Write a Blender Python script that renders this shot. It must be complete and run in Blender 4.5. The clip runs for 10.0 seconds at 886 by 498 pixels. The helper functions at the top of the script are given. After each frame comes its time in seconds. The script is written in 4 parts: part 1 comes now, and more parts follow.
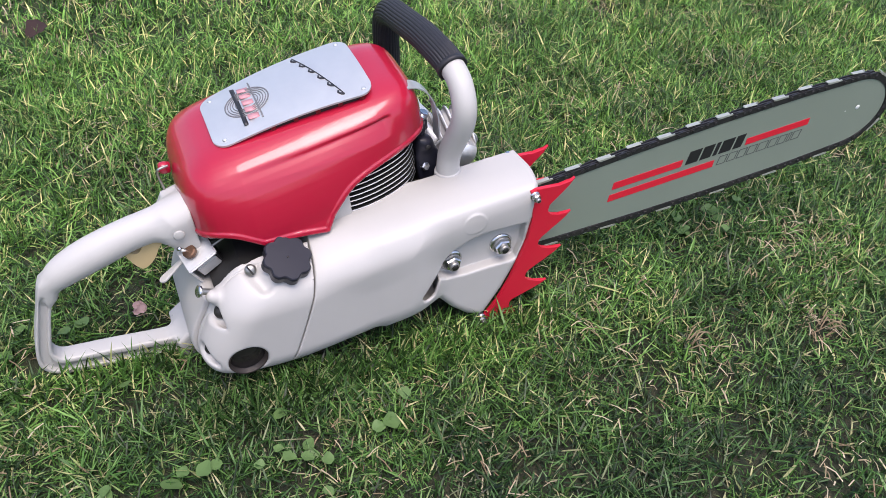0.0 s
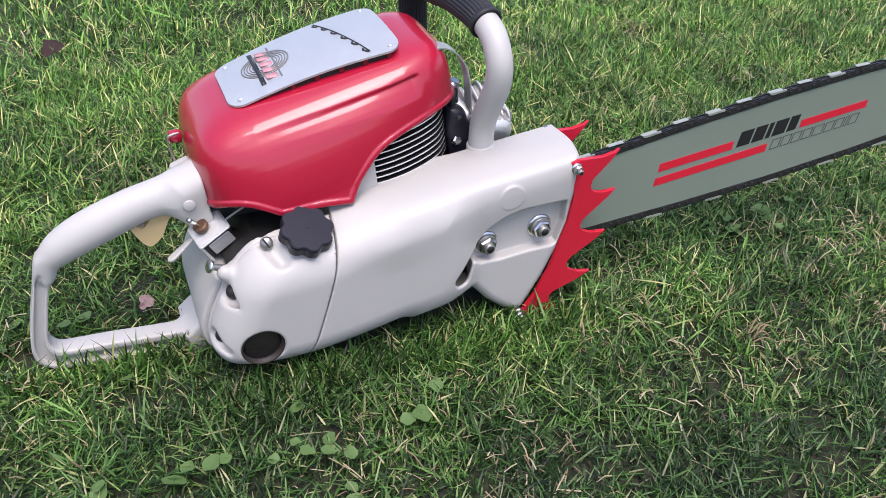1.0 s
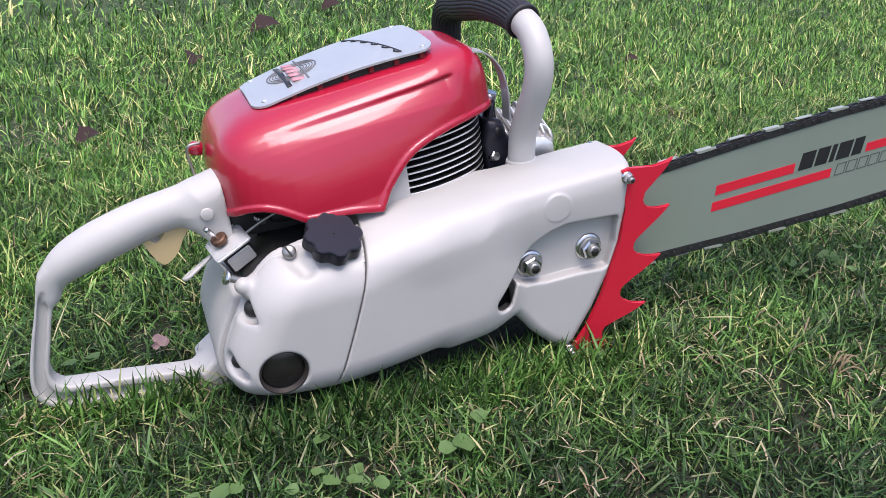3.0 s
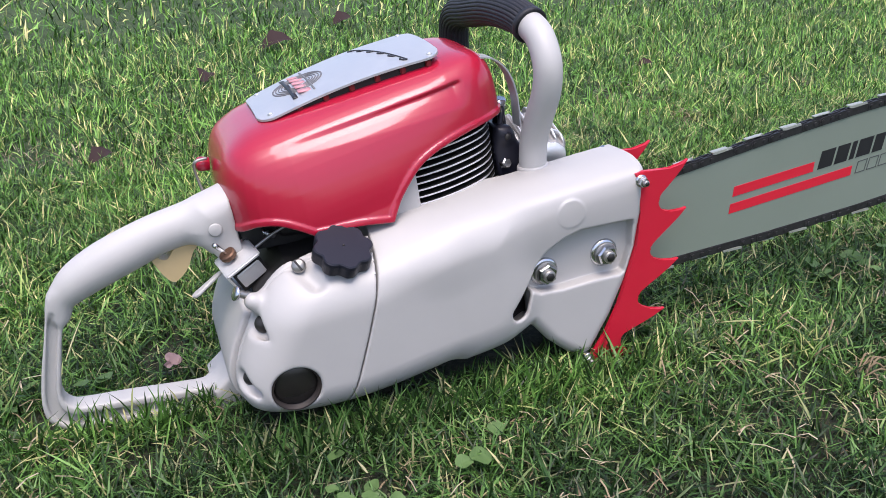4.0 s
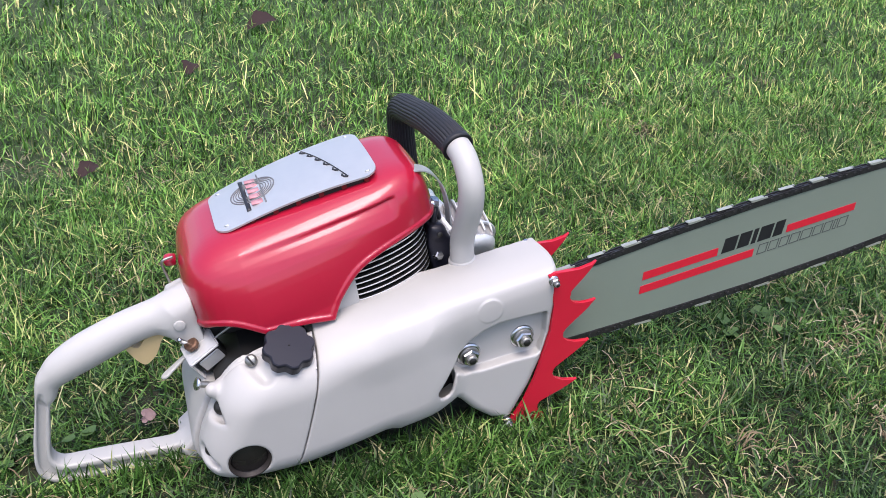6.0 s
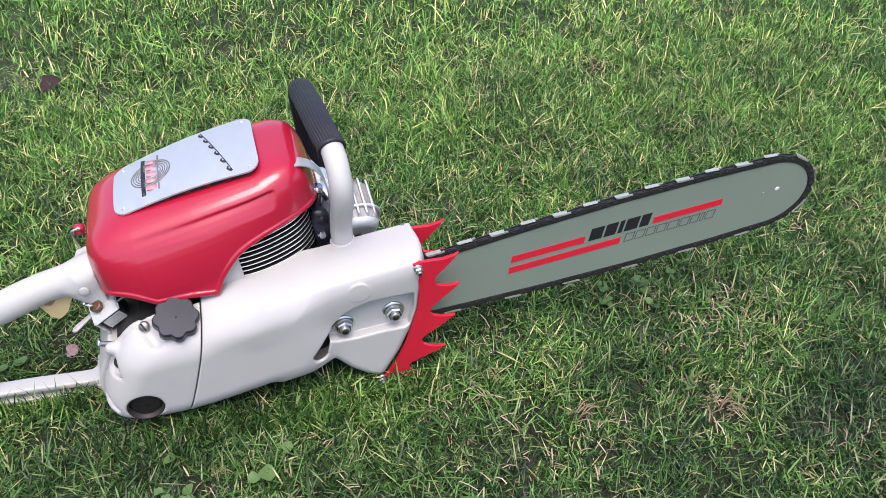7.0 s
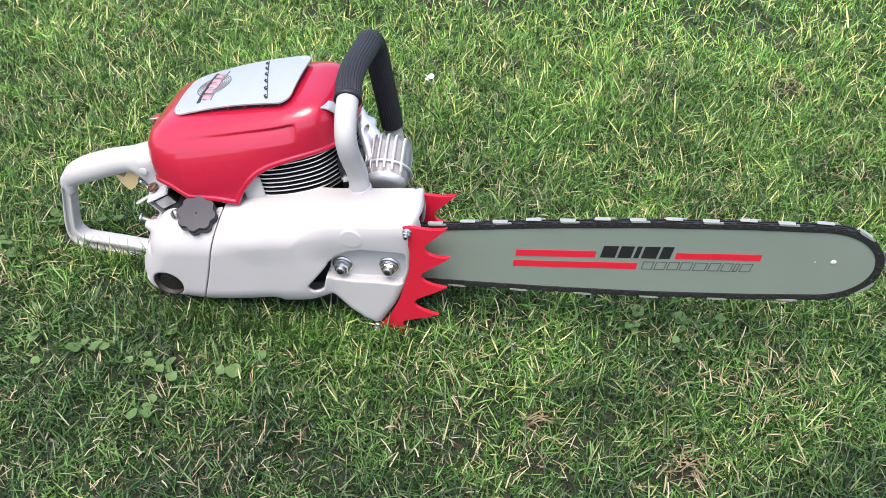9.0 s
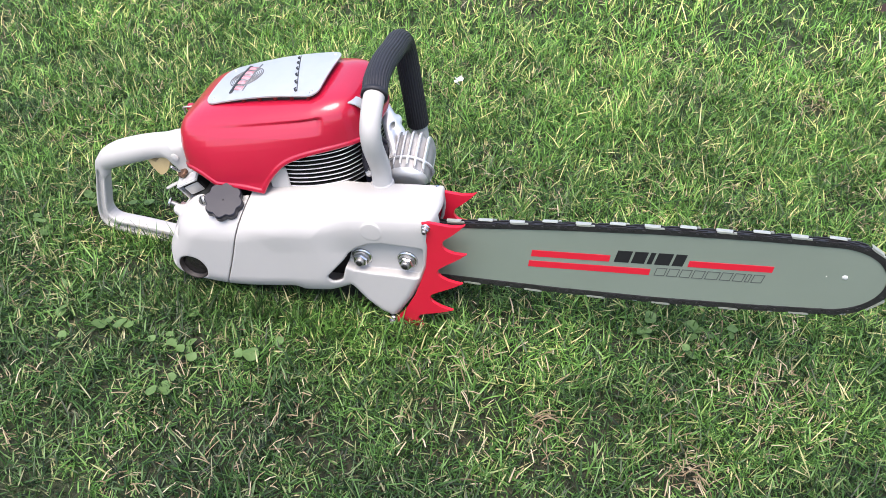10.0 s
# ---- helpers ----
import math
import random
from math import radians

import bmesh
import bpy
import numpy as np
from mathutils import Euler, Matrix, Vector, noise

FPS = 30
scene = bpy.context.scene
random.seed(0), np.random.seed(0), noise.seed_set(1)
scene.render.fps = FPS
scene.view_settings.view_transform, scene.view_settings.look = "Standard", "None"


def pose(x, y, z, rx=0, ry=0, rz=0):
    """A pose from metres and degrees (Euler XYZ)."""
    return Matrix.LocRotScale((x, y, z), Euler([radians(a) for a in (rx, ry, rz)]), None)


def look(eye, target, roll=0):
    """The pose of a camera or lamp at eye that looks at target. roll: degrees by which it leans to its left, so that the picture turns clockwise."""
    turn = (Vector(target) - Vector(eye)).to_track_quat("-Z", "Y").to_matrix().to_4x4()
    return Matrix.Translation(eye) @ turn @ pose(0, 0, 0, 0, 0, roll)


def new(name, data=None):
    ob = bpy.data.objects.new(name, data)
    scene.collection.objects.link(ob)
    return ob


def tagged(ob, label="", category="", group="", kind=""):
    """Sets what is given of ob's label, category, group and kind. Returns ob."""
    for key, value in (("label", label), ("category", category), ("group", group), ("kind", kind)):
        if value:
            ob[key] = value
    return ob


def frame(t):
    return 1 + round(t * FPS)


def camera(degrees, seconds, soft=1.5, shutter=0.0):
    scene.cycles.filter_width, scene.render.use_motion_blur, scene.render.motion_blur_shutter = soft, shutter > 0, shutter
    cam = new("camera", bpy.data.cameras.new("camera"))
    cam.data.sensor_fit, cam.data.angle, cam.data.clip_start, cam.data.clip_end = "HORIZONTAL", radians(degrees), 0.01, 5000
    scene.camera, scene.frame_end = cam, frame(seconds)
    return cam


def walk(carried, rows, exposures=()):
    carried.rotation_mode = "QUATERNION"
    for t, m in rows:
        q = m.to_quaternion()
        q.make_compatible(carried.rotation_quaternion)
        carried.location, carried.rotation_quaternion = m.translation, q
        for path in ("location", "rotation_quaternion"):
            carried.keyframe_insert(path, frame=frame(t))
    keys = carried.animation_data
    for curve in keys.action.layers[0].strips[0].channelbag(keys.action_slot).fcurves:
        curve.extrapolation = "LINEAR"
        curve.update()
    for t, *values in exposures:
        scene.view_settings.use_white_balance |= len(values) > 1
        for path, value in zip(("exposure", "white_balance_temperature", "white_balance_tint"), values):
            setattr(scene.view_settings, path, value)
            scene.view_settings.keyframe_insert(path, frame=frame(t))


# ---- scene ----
cam = camera(53.1, 10.0, soft=0.5)
PATH = [
    (0, (-0.369, -0.694, 0.757), (0.347, 0.654, -0.536), 7.7),
    (0.5, (-0.365, -0.684, 0.679), (0.337, 0.719, -0.561), 6.2),
    (1, (-0.37, -0.699, 0.608), (0.338, 0.79, -0.524), 5.6),
    (1.5, (-0.392, -0.704, 0.553), (0.324, 0.879, -0.437), 4.8),
    (2, (-0.396, -0.705, 0.504), (0.299, 0.927, -0.42), 4.2),
    (2.5, (-0.378, -0.707, 0.459), (0.309, 0.966, -0.395), 3.7),
    (4, (-0.349, -0.695, 0.436), (0.287, 1.03, -0.351), 0.6),
    (4.5, (-0.347, -0.7, 0.444), (0.274, 1.034, -0.334), 0.6),
    (5, (-0.337, -0.7, 0.453), (0.286, 1.035, -0.322), 0.8),
    (6.5, (-0.238, -0.771, 0.784), (0.34, 0.769, -0.354), 2.5),
    (7, (-0.136, -0.788, 0.855), (0.354, 0.677, -0.415), 4.3),
    (7.5, (-0.025, -0.761, 0.855), (0.333, 0.704, -0.458), 5.4),
    (8, (0.068, -0.759, 0.874), (0.304, 0.709, -0.463), 5.3),
    (8.5, (0.192, -0.776, 0.888), (0.163, 0.689, -0.473), 2.3),
    (9, (0.254, -0.811, 0.899), (0.029, 0.628, -0.473), 2.5),
    (9.5, (0.272, -0.826, 0.908), (0.003, 0.605, -0.463), 3.7),
    (10, (0.273, -0.834, 0.908), (-0.017, 0.6, -0.456), 3.6),
]
walk(cam, [(t, look(eye, target, roll)) for t, eye, target, roll in PATH], [(0, 0.98, 6400, 18), (2.5, 0.98, 6300, 18), (5, 0.98, 6300, 18), (7, 1.10, 6350, 16), (10, 1.42, 6500, 15)])


# ---- world and light: a bright, thinly overcast day, the veiled sun almost overhead ----
SUN_AZ, SUN_EL = radians(195), radians(70)
world = bpy.data.worlds.new("sky")
scene.world = world
world.use_nodes = True
wn = world.node_tree.nodes
sky = wn.new("ShaderNodeTexSky")
sky.sky_type, sky.sun_disc = "NISHITA", False
sky.sun_elevation, sky.sun_rotation = SUN_EL, SUN_AZ
sky.air_density, sky.dust_density = 1.0, 3.0
wn["Background"].inputs["Strength"].default_value = 0.15
world.node_tree.links.new(sky.outputs["Color"], wn["Background"].inputs["Color"])
sun = new("sun", bpy.data.lights.new("sun", "SUN"))
sun.data.energy, sun.data.angle, sun.data.color = 1.5, radians(35), (1.0, 0.95, 0.87)
sun.matrix_world = look((6 * math.sin(SUN_AZ) * math.cos(SUN_EL), 6 * math.cos(SUN_AZ) * math.cos(SUN_EL), 6 * math.sin(SUN_EL)), (0, 0, 0))


# ---- materials ----
def material(name, color, rough=0.5, metal=0.0, coat=0.0, vary=0.0, vscale=60.0, bump=0.0, bscale=400.0, dirt=None, dirt_at=0.62, dscale=30.0, random_by=None, spec=0.5):
    m = bpy.data.materials.new(name)
    m.use_nodes = True
    n, l = m.node_tree.nodes, m.node_tree.links
    b = n["Principled BSDF"]
    b.inputs["Base Color"].default_value = (*color, 1)
    b.inputs["Roughness"].default_value, b.inputs["Metallic"].default_value = rough, metal
    b.inputs["Coat Weight"].default_value, b.inputs["Coat Roughness"].default_value = coat, 0.10
    b.inputs["Specular IOR Level"].default_value = spec
    co = n.new("ShaderNodeTexCoord")
    if vary or dirt:
        a = n.new("ShaderNodeTexNoise")
        a.inputs["Scale"].default_value, a.inputs["Detail"].default_value = vscale, 5
        l.new(co.outputs["Object"], a.inputs["Vector"])
        ramp = n.new("ShaderNodeMapRange")
        ramp.inputs["To Min"].default_value, ramp.inputs["To Max"].default_value = 1 - vary, 1 + vary
        l.new(a.outputs["Fac"], ramp.inputs["Value"])
        mul = n.new("ShaderNodeMix")
        mul.data_type, mul.blend_type = "RGBA", "MULTIPLY"
        mul.inputs["Factor"].default_value = 1
        mul.inputs["A"].default_value = (*color, 1)
        l.new(ramp.outputs["Result"], mul.inputs["B"])
        out = mul.outputs["Result"]
        if dirt:
            d = n.new("ShaderNodeTexNoise")
            d.inputs["Scale"].default_value, d.inputs["Detail"].default_value, d.inputs["Roughness"].default_value = dscale, 8, 0.7
            l.new(co.outputs["Object"], d.inputs["Vector"])
            dr = n.new("ShaderNodeMapRange")
            dr.inputs["From Min"].default_value, dr.inputs["From Max"].default_value = dirt_at, dirt_at + 0.12
            l.new(d.outputs["Fac"], dr.inputs["Value"])
            mx = n.new("ShaderNodeMix")
            mx.data_type = "RGBA"
            l.new(dr.outputs["Result"], mx.inputs["Factor"])
            l.new(out, mx.inputs["A"])
            mx.inputs["B"].default_value = (*dirt, 1)
            out = mx.outputs["Result"]
        l.new(out, b.inputs["Base Color"])
        rr = n.new("ShaderNodeMapRange")
        rr.inputs["To Min"].default_value, rr.inputs["To Max"].default_value = rough * 0.8, min(1, rough * 1.25)
        l.new(a.outputs["Fac"], rr.inputs["Value"])
        l.new(rr.outputs["Result"], b.inputs["Roughness"])
    if bump:
        a = n.new("ShaderNodeTexNoise")
        a.inputs["Scale"].default_value, a.inputs["Detail"].default_value = bscale, 4
        l.new(co.outputs["Object"], a.inputs["Vector"])
        bp = n.new("ShaderNodeBump")
        bp.inputs["Strength"].default_value, bp.inputs["Distance"].default_value = bump, 0.0004
        l.new(a.outputs["Fac"], bp.inputs["Height"])
        l.new(bp.outputs["Normal"], b.inputs["Normal"])
    return m


WHITE = material("cream_white_paint", (0.405, 0.394, 0.378), 0.46, coat=0.05, vary=0.03, vscale=25, bump=0.05, bscale=250, dirt=(0.5, 0.46, 0.4), dirt_at=0.74, dscale=22)
HANDLE_WHITE = material("handle_white_paint", (0.43, 0.42, 0.402), 0.48, coat=0.03, vary=0.04, vscale=40, bump=0.08, bscale=300)
RED = material("red_gloss_paint", (0.355, 0.006, 0.028), 0.40, coat=0.9, vary=0.06, vscale=18, bump=0.10, bscale=45, spec=0.3, dirt=(0.36, 0.02, 0.03), dirt_at=0.66, dscale=14)
SPIKE_RED = material("red_bumper_paint", (0.50, 0.010, 0.03), 0.4, coat=0.2, vary=0.05, vscale=60, bump=0.06)
RED_DARK = material("dark_red_paint", (0.16, 0.006, 0.008), 0.45, vary=0.1)
ALU = material("brushed_aluminium", (0.56, 0.575, 0.575), 0.46, metal=0.7, vary=0.06, vscale=90, bump=0.12, bscale=700)
CAST = material("cast_aluminium", (0.74, 0.735, 0.72), 0.45, metal=0.6, vary=0.15, vscale=70, bump=0.5, bscale=500, dirt=(0.1, 0.09, 0.08), dirt_at=0.66)
CAST_DARK = material("dark_cast_metal", (0.36, 0.35, 0.34), 0.6, metal=0.5, vary=0.3, vscale=90, bump=0.4)
FIN = material("cylinder_fin_metal", (0.80, 0.80, 0.83), 0.38, metal=0.7, vary=0.15, bump=0.2)
BLACK = material("black_plastic", (0.014, 0.014, 0.022), 0.36, vary=0.15, bump=0.10, bscale=500, spec=0.3)
RUBBER = material("ribbed_grip_rubber", (0.018, 0.018, 0.022), 0.55, vary=0.12, bump=0.15, bscale=600, spec=0.4)
DARK = material("oily_metal_and_dark_fill", (0.02, 0.019, 0.018), 0.5, metal=0.2, vary=0.3, vscale=80, bump=0.3)
ZINC = material("zinc_plated_steel", (0.56, 0.57, 0.58), 0.24, metal=1.0, vary=0.12, vscale=200, dirt=(0.16, 0.14, 0.12), dirt_at=0.66, dscale=160)
DULL = material("dull_steel", (0.34, 0.33, 0.31), 0.42, metal=0.9, vary=0.2, vscale=200)
BRASS = material("tarnished_nut", (0.12, 0.065, 0.04), 0.5, metal=0.6, vary=0.3, vscale=300)
BAR = material("grey_green_bar_paint", (0.205, 0.245, 0.198), 0.42, metal=0.15, vary=0.05, vscale=14, bump=0.05, bscale=500)
BAR_EDGE = material("bar_rail_steel", (0.16, 0.16, 0.155), 0.4, metal=0.8, vary=0.2, vscale=200)
CHAIN = material("dark_chain_steel", (0.060, 0.059, 0.062), 0.4, metal=0.75, vary=0.35, vscale=220, bump=0.3)
CUTTER = material("bright_cutter_steel", (0.42, 0.44, 0.39), 0.42, metal=0.55, vary=0.15, vscale=200)
DECAL_RED = material("red_print", (0.56, 0.012, 0.03), 0.45, vary=0.04)
DECAL_BLACK = material("black_print", (0.012, 0.012, 0.014), 0.45, vary=0.04)
DECAL_GREY = material("thin_grey_print", (0.07, 0.08, 0.075), 0.5, vary=0.04)
BADGE_PINK = material("faded_red_enamel", (0.52, 0.24, 0.26), 0.45, vary=0.2, vscale=300)
BADGE_LINE = material("engraved_line", (0.16, 0.158, 0.16), 0.5, metal=0.2)
CREAM = material("yellowed_plastic", (0.50, 0.38, 0.20), 0.42, vary=0.06)
GLASS_BLACK = material("dark_sight_plug", (0.02, 0.018, 0.016), 0.22, vary=0.2)
RUSTY = material("rusty_ring", (0.022, 0.016, 0.013), 0.6, vary=0.3, vscale=300)


def leaf_material(name, stops, rough=0.5, patch=None, through_light=0.3):
    """Thin plant matter: colour by piece, by patch and painted near-to-far brightness of lawn, and some light let
    through.
    """
    m = bpy.data.materials.new(name)
    m.use_nodes = True
    n, l = m.node_tree.nodes, m.node_tree.links
    b = n["Principled BSDF"]
    b.inputs["Roughness"].default_value, b.inputs["Specular IOR Level"].default_value = rough, 0.28
    g = n.new("ShaderNodeNewGeometry")
    r = n.new("ShaderNodeValToRGB")
    while len(r.color_ramp.elements) < len(stops):
        r.color_ramp.elements.new(0.5)
    for e, (at, c) in zip(r.color_ramp.elements, stops):
        e.position, e.color = at, (*c, 1)
    l.new(g.outputs["Random Per Island"], r.inputs["Fac"])
    out = r.outputs["Color"]
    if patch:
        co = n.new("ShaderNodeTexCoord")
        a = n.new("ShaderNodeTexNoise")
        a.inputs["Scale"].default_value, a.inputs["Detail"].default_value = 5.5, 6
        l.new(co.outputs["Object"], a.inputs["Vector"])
        # near-to-far brightness of the lawn painted in: darker near, paler and yellower far
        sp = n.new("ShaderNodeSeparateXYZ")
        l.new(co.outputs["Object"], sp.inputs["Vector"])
        shift = n.new("ShaderNodeMapRange")
        shift.inputs["From Min"].default_value, shift.inputs["From Max"].default_value = -0.25, 0.9
        shift.inputs["To Min"].default_value, shift.inputs["To Max"].default_value = -0.20, 0.20
        l.new(sp.outputs["Y"], shift.inputs["Value"])
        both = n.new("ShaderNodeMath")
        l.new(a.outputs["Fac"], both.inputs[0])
        l.new(shift.outputs["Result"], both.inputs[1])
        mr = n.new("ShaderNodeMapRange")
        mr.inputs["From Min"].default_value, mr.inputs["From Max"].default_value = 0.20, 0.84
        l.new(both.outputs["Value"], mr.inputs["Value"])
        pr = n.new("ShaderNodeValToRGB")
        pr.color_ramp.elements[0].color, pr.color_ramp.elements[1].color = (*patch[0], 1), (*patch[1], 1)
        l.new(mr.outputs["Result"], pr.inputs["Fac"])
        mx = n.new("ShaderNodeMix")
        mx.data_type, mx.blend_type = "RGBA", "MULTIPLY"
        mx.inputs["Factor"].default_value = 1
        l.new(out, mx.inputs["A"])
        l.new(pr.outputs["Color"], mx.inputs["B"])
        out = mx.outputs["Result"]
    l.new(out, b.inputs["Base Color"])
    t = n.new("ShaderNodeBsdfTranslucent")
    l.new(out, t.inputs["Color"])
    ms = n.new("ShaderNodeMixShader")
    ms.inputs[0].default_value = through_light
    l.new(b.outputs["BSDF"], ms.inputs[1])
    l.new(t.outputs["BSDF"], ms.inputs[2])
    l.new(ms.outputs["Shader"], n["Material Output"].inputs["Surface"])
    return m


# tone pair also carries the painted dark near side and bright far side
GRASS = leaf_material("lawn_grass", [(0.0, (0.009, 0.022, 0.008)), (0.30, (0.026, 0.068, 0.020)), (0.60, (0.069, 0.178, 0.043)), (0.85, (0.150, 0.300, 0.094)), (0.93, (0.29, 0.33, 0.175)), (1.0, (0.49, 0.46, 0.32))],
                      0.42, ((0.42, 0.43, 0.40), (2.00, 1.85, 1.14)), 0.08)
STRAW = leaf_material("dry_straw", [(0.0, (0.17, 0.12, 0.07)), (0.5, (0.30, 0.23, 0.14)), (1.0, (0.52, 0.44, 0.31))], 0.6, None, 0.2)
CLOVER = leaf_material("broad_weed_leaf", [(0.0, (0.090, 0.170, 0.050)), (1.0, (0.180, 0.275, 0.100))], 0.5, None, 0.3)
DEADLEAF = leaf_material("brown_dead_leaf", [(0.0, (0.03, 0.018, 0.018)), (1.0, (0.05, 0.03, 0.028))], 0.9, None, 0.15)
PETAL = leaf_material("pale_petal", [(0.0, (0.40, 0.24, 0.24)), (1.0, (0.62, 0.48, 0.44))], 0.6, None, 0.3)
WHITE_PETAL_HOLE = leaf_material("white_petal_and_hole", [(0.0, (0.8, 0.8, 0.76)), (1.0, (0.85, 0.85, 0.8))], 0.6, None, 0.3)


def soil_material():
    m = bpy.data.materials.new("thatch_and_soil")
    m.use_nodes = True
    n, l = m.node_tree.nodes, m.node_tree.links
    b = n["Principled BSDF"]
    b.inputs["Roughness"].default_value = 0.95
    co = n.new("ShaderNodeTexCoord")
    a = n.new("ShaderNodeTexNoise")
    a.inputs["Scale"].default_value, a.inputs["Detail"].default_value, a.inputs["Roughness"].default_value = 140, 8, 0.7
    l.new(co.outputs["Object"], a.inputs["Vector"])
    r = n.new("ShaderNodeValToRGB")
    for e, (at, c) in zip((r.color_ramp.elements[0], r.color_ramp.elements.new(0.5), r.color_ramp.elements[-1]), ((0.3, (0.008, 0.011, 0.005)), (0.5, (0.020, 0.025, 0.010)), (0.76, (0.075, 0.064, 0.036)))):
        e.position, e.color = at, (*c, 1)
    l.new(a.outputs["Fac"], r.inputs["Fac"])
    # close turf over the soil, thin where the lawn is worn
    moss = n.new("ShaderNodeTexNoise")
    moss.inputs["Scale"].default_value, moss.inputs["Detail"].default_value, moss.inputs["Roughness"].default_value = 9, 12, 0.75
    l.new(co.outputs["Object"], moss.inputs["Vector"])
    away = n.new("ShaderNodeVectorMath")
    away.operation = "DISTANCE"
    away.inputs[1].default_value = (0.2, 0.2, 0)
    l.new(co.outputs["Object"], away.inputs[0])
    share = n.new("ShaderNodeMapRange")
    share.inputs["From Min"].default_value, share.inputs["From Max"].default_value = 0.55, 1.3
    share.inputs["To Max"].default_value = 0.9
    l.new(away.outputs["Value"], share.inputs["Value"])
    turf = n.new("ShaderNodeValToRGB")
    for e, (at, c) in zip((turf.color_ramp.elements[0], turf.color_ramp.elements.new(0.52), turf.color_ramp.elements[-1]), ((0.3, (0.016, 0.030, 0.009)), (0.52, (0.042, 0.074, 0.021)), (0.75, (0.095, 0.120, 0.046)))):
        e.position, e.color = at, (*c, 1)
    l.new(moss.outputs["Fac"], turf.inputs["Fac"])
    lay = n.new("ShaderNodeMix")
    lay.data_type = "RGBA"
    l.new(share.outputs["Result"], lay.inputs["Factor"])
    l.new(r.outputs["Color"], lay.inputs["A"])
    l.new(turf.outputs["Color"], lay.inputs["B"])
    l.new(lay.outputs["Result"], b.inputs["Base Color"])
    bp = n.new("ShaderNodeBump")
    bp.inputs["Distance"].default_value = 0.006
    l.new(a.outputs["Fac"], bp.inputs["Height"])
    l.new(bp.outputs["Normal"], b.inputs["Normal"])
    return m


SOIL = soil_material()


# ---- mesh helpers ----
def part(name, data, mat, parent=None, label="", smooth=True):
    """Links a bmesh or a mesh as ONE object under a thing or a part."""
    if isinstance(data, bmesh.types.BMesh):
        bmesh.ops.recalc_face_normals(data, faces=data.faces)
        me = bpy.data.meshes.new(name)
        data.to_mesh(me)
        data.free()
    else:
        me = data
    if smooth is True:
        me.polygons.foreach_set("use_smooth", [True] * len(me.polygons))
    if not me.materials:
        me.materials.append(mat)
    ob = new(name, me)
    ob.parent = parent
    return tagged(ob, label)


def arr_mesh(name, verts, faces):
    me = bpy.data.meshes.new(name)
    me.from_pydata(np.asarray(verts).tolist(), [], [list(map(int, f)) for f in faces])
    me.update()
    return me


def crom(pts, n=6, closed=False):
    """A smooth line through points."""
    p = np.array(pts, float)
    m = len(p)
    out = []
    for i in range(m if closed else m - 1):
        if closed:
            a, b, c, d = p[(i - 1) % m], p[i], p[(i + 1) % m], p[(i + 2) % m]
        else:
            a, b, c, d = p[max(i - 1, 0)], p[i], p[i + 1], p[min(i + 2, m - 1)]
        for k in range(n):
            t = k / n
            out.append(0.5 * (2 * b + (c - a) * t + (2 * a - 5 * b + 4 * c - d) * t * t + (3 * b - a - 3 * c + d) * t ** 3))
    if not closed:
        out.append(p[-1])
    return np.array(out)


def poly(x, z, pts):
    """Signed distance to a closed outline in a plane, negative inside."""
    best, inside = 1e9, False
    n = len(pts)
    for i in range(n):
        (ax, az), (bx, bz) = pts[i], pts[(i + 1) % n]
        ex, ez = bx - ax, bz - az
        wx, wz = x - ax, z - az
        t = np.clip((wx * ex + wz * ez) / (ex * ex + ez * ez + 1e-18), 0, 1)
        best = np.minimum(best, (wx - ex * t) ** 2 + (wz - ez * t) ** 2)
        if az != bz:
            cross = (az > z) != (bz > z)
            inside = inside ^ (cross & (x < (bx - ax) * (z - az) / (bz - az) + ax))
    return np.where(inside, -1, 1) * np.sqrt(best)


def slab(d2, y, y0, y1, r):
    """An outline drawn out from y0 to y1, its rims rounded by r."""
    a, b = d2 + r, np.maximum(y0 - y, y - y1) + r
    return np.minimum(np.maximum(a, b), 0) + np.hypot(np.maximum(a, 0), np.maximum(b, 0)) - r


def smin(a, b, k):
    h = np.maximum(k - np.abs(a - b), 0) / k
    return np.minimum(a, b) - h * h * k / 4


def smax(a, b, k):
    return -smin(-a, -b, k)


def capsule(x, y, z, a, b, ra, rb):
    a, b = np.array(a, float), np.array(b, float)
    e = b - a
    t = np.clip(((x - a[0]) * e[0] + (y - a[1]) * e[1] + (z - a[2]) * e[2]) / (e @ e), 0, 1)
    return np.sqrt((x - a[0] - e[0] * t) ** 2 + (y - a[1] - e[1] * t) ** 2 + (z - a[2] - e[2] * t) ** 2) - (ra + (rb - ra) * t)


def ball(x, y, z, c, r):
    return np.sqrt((x - c[0]) ** 2 + (y - c[1]) ** 2 + (z - c[2]) ** 2) - r


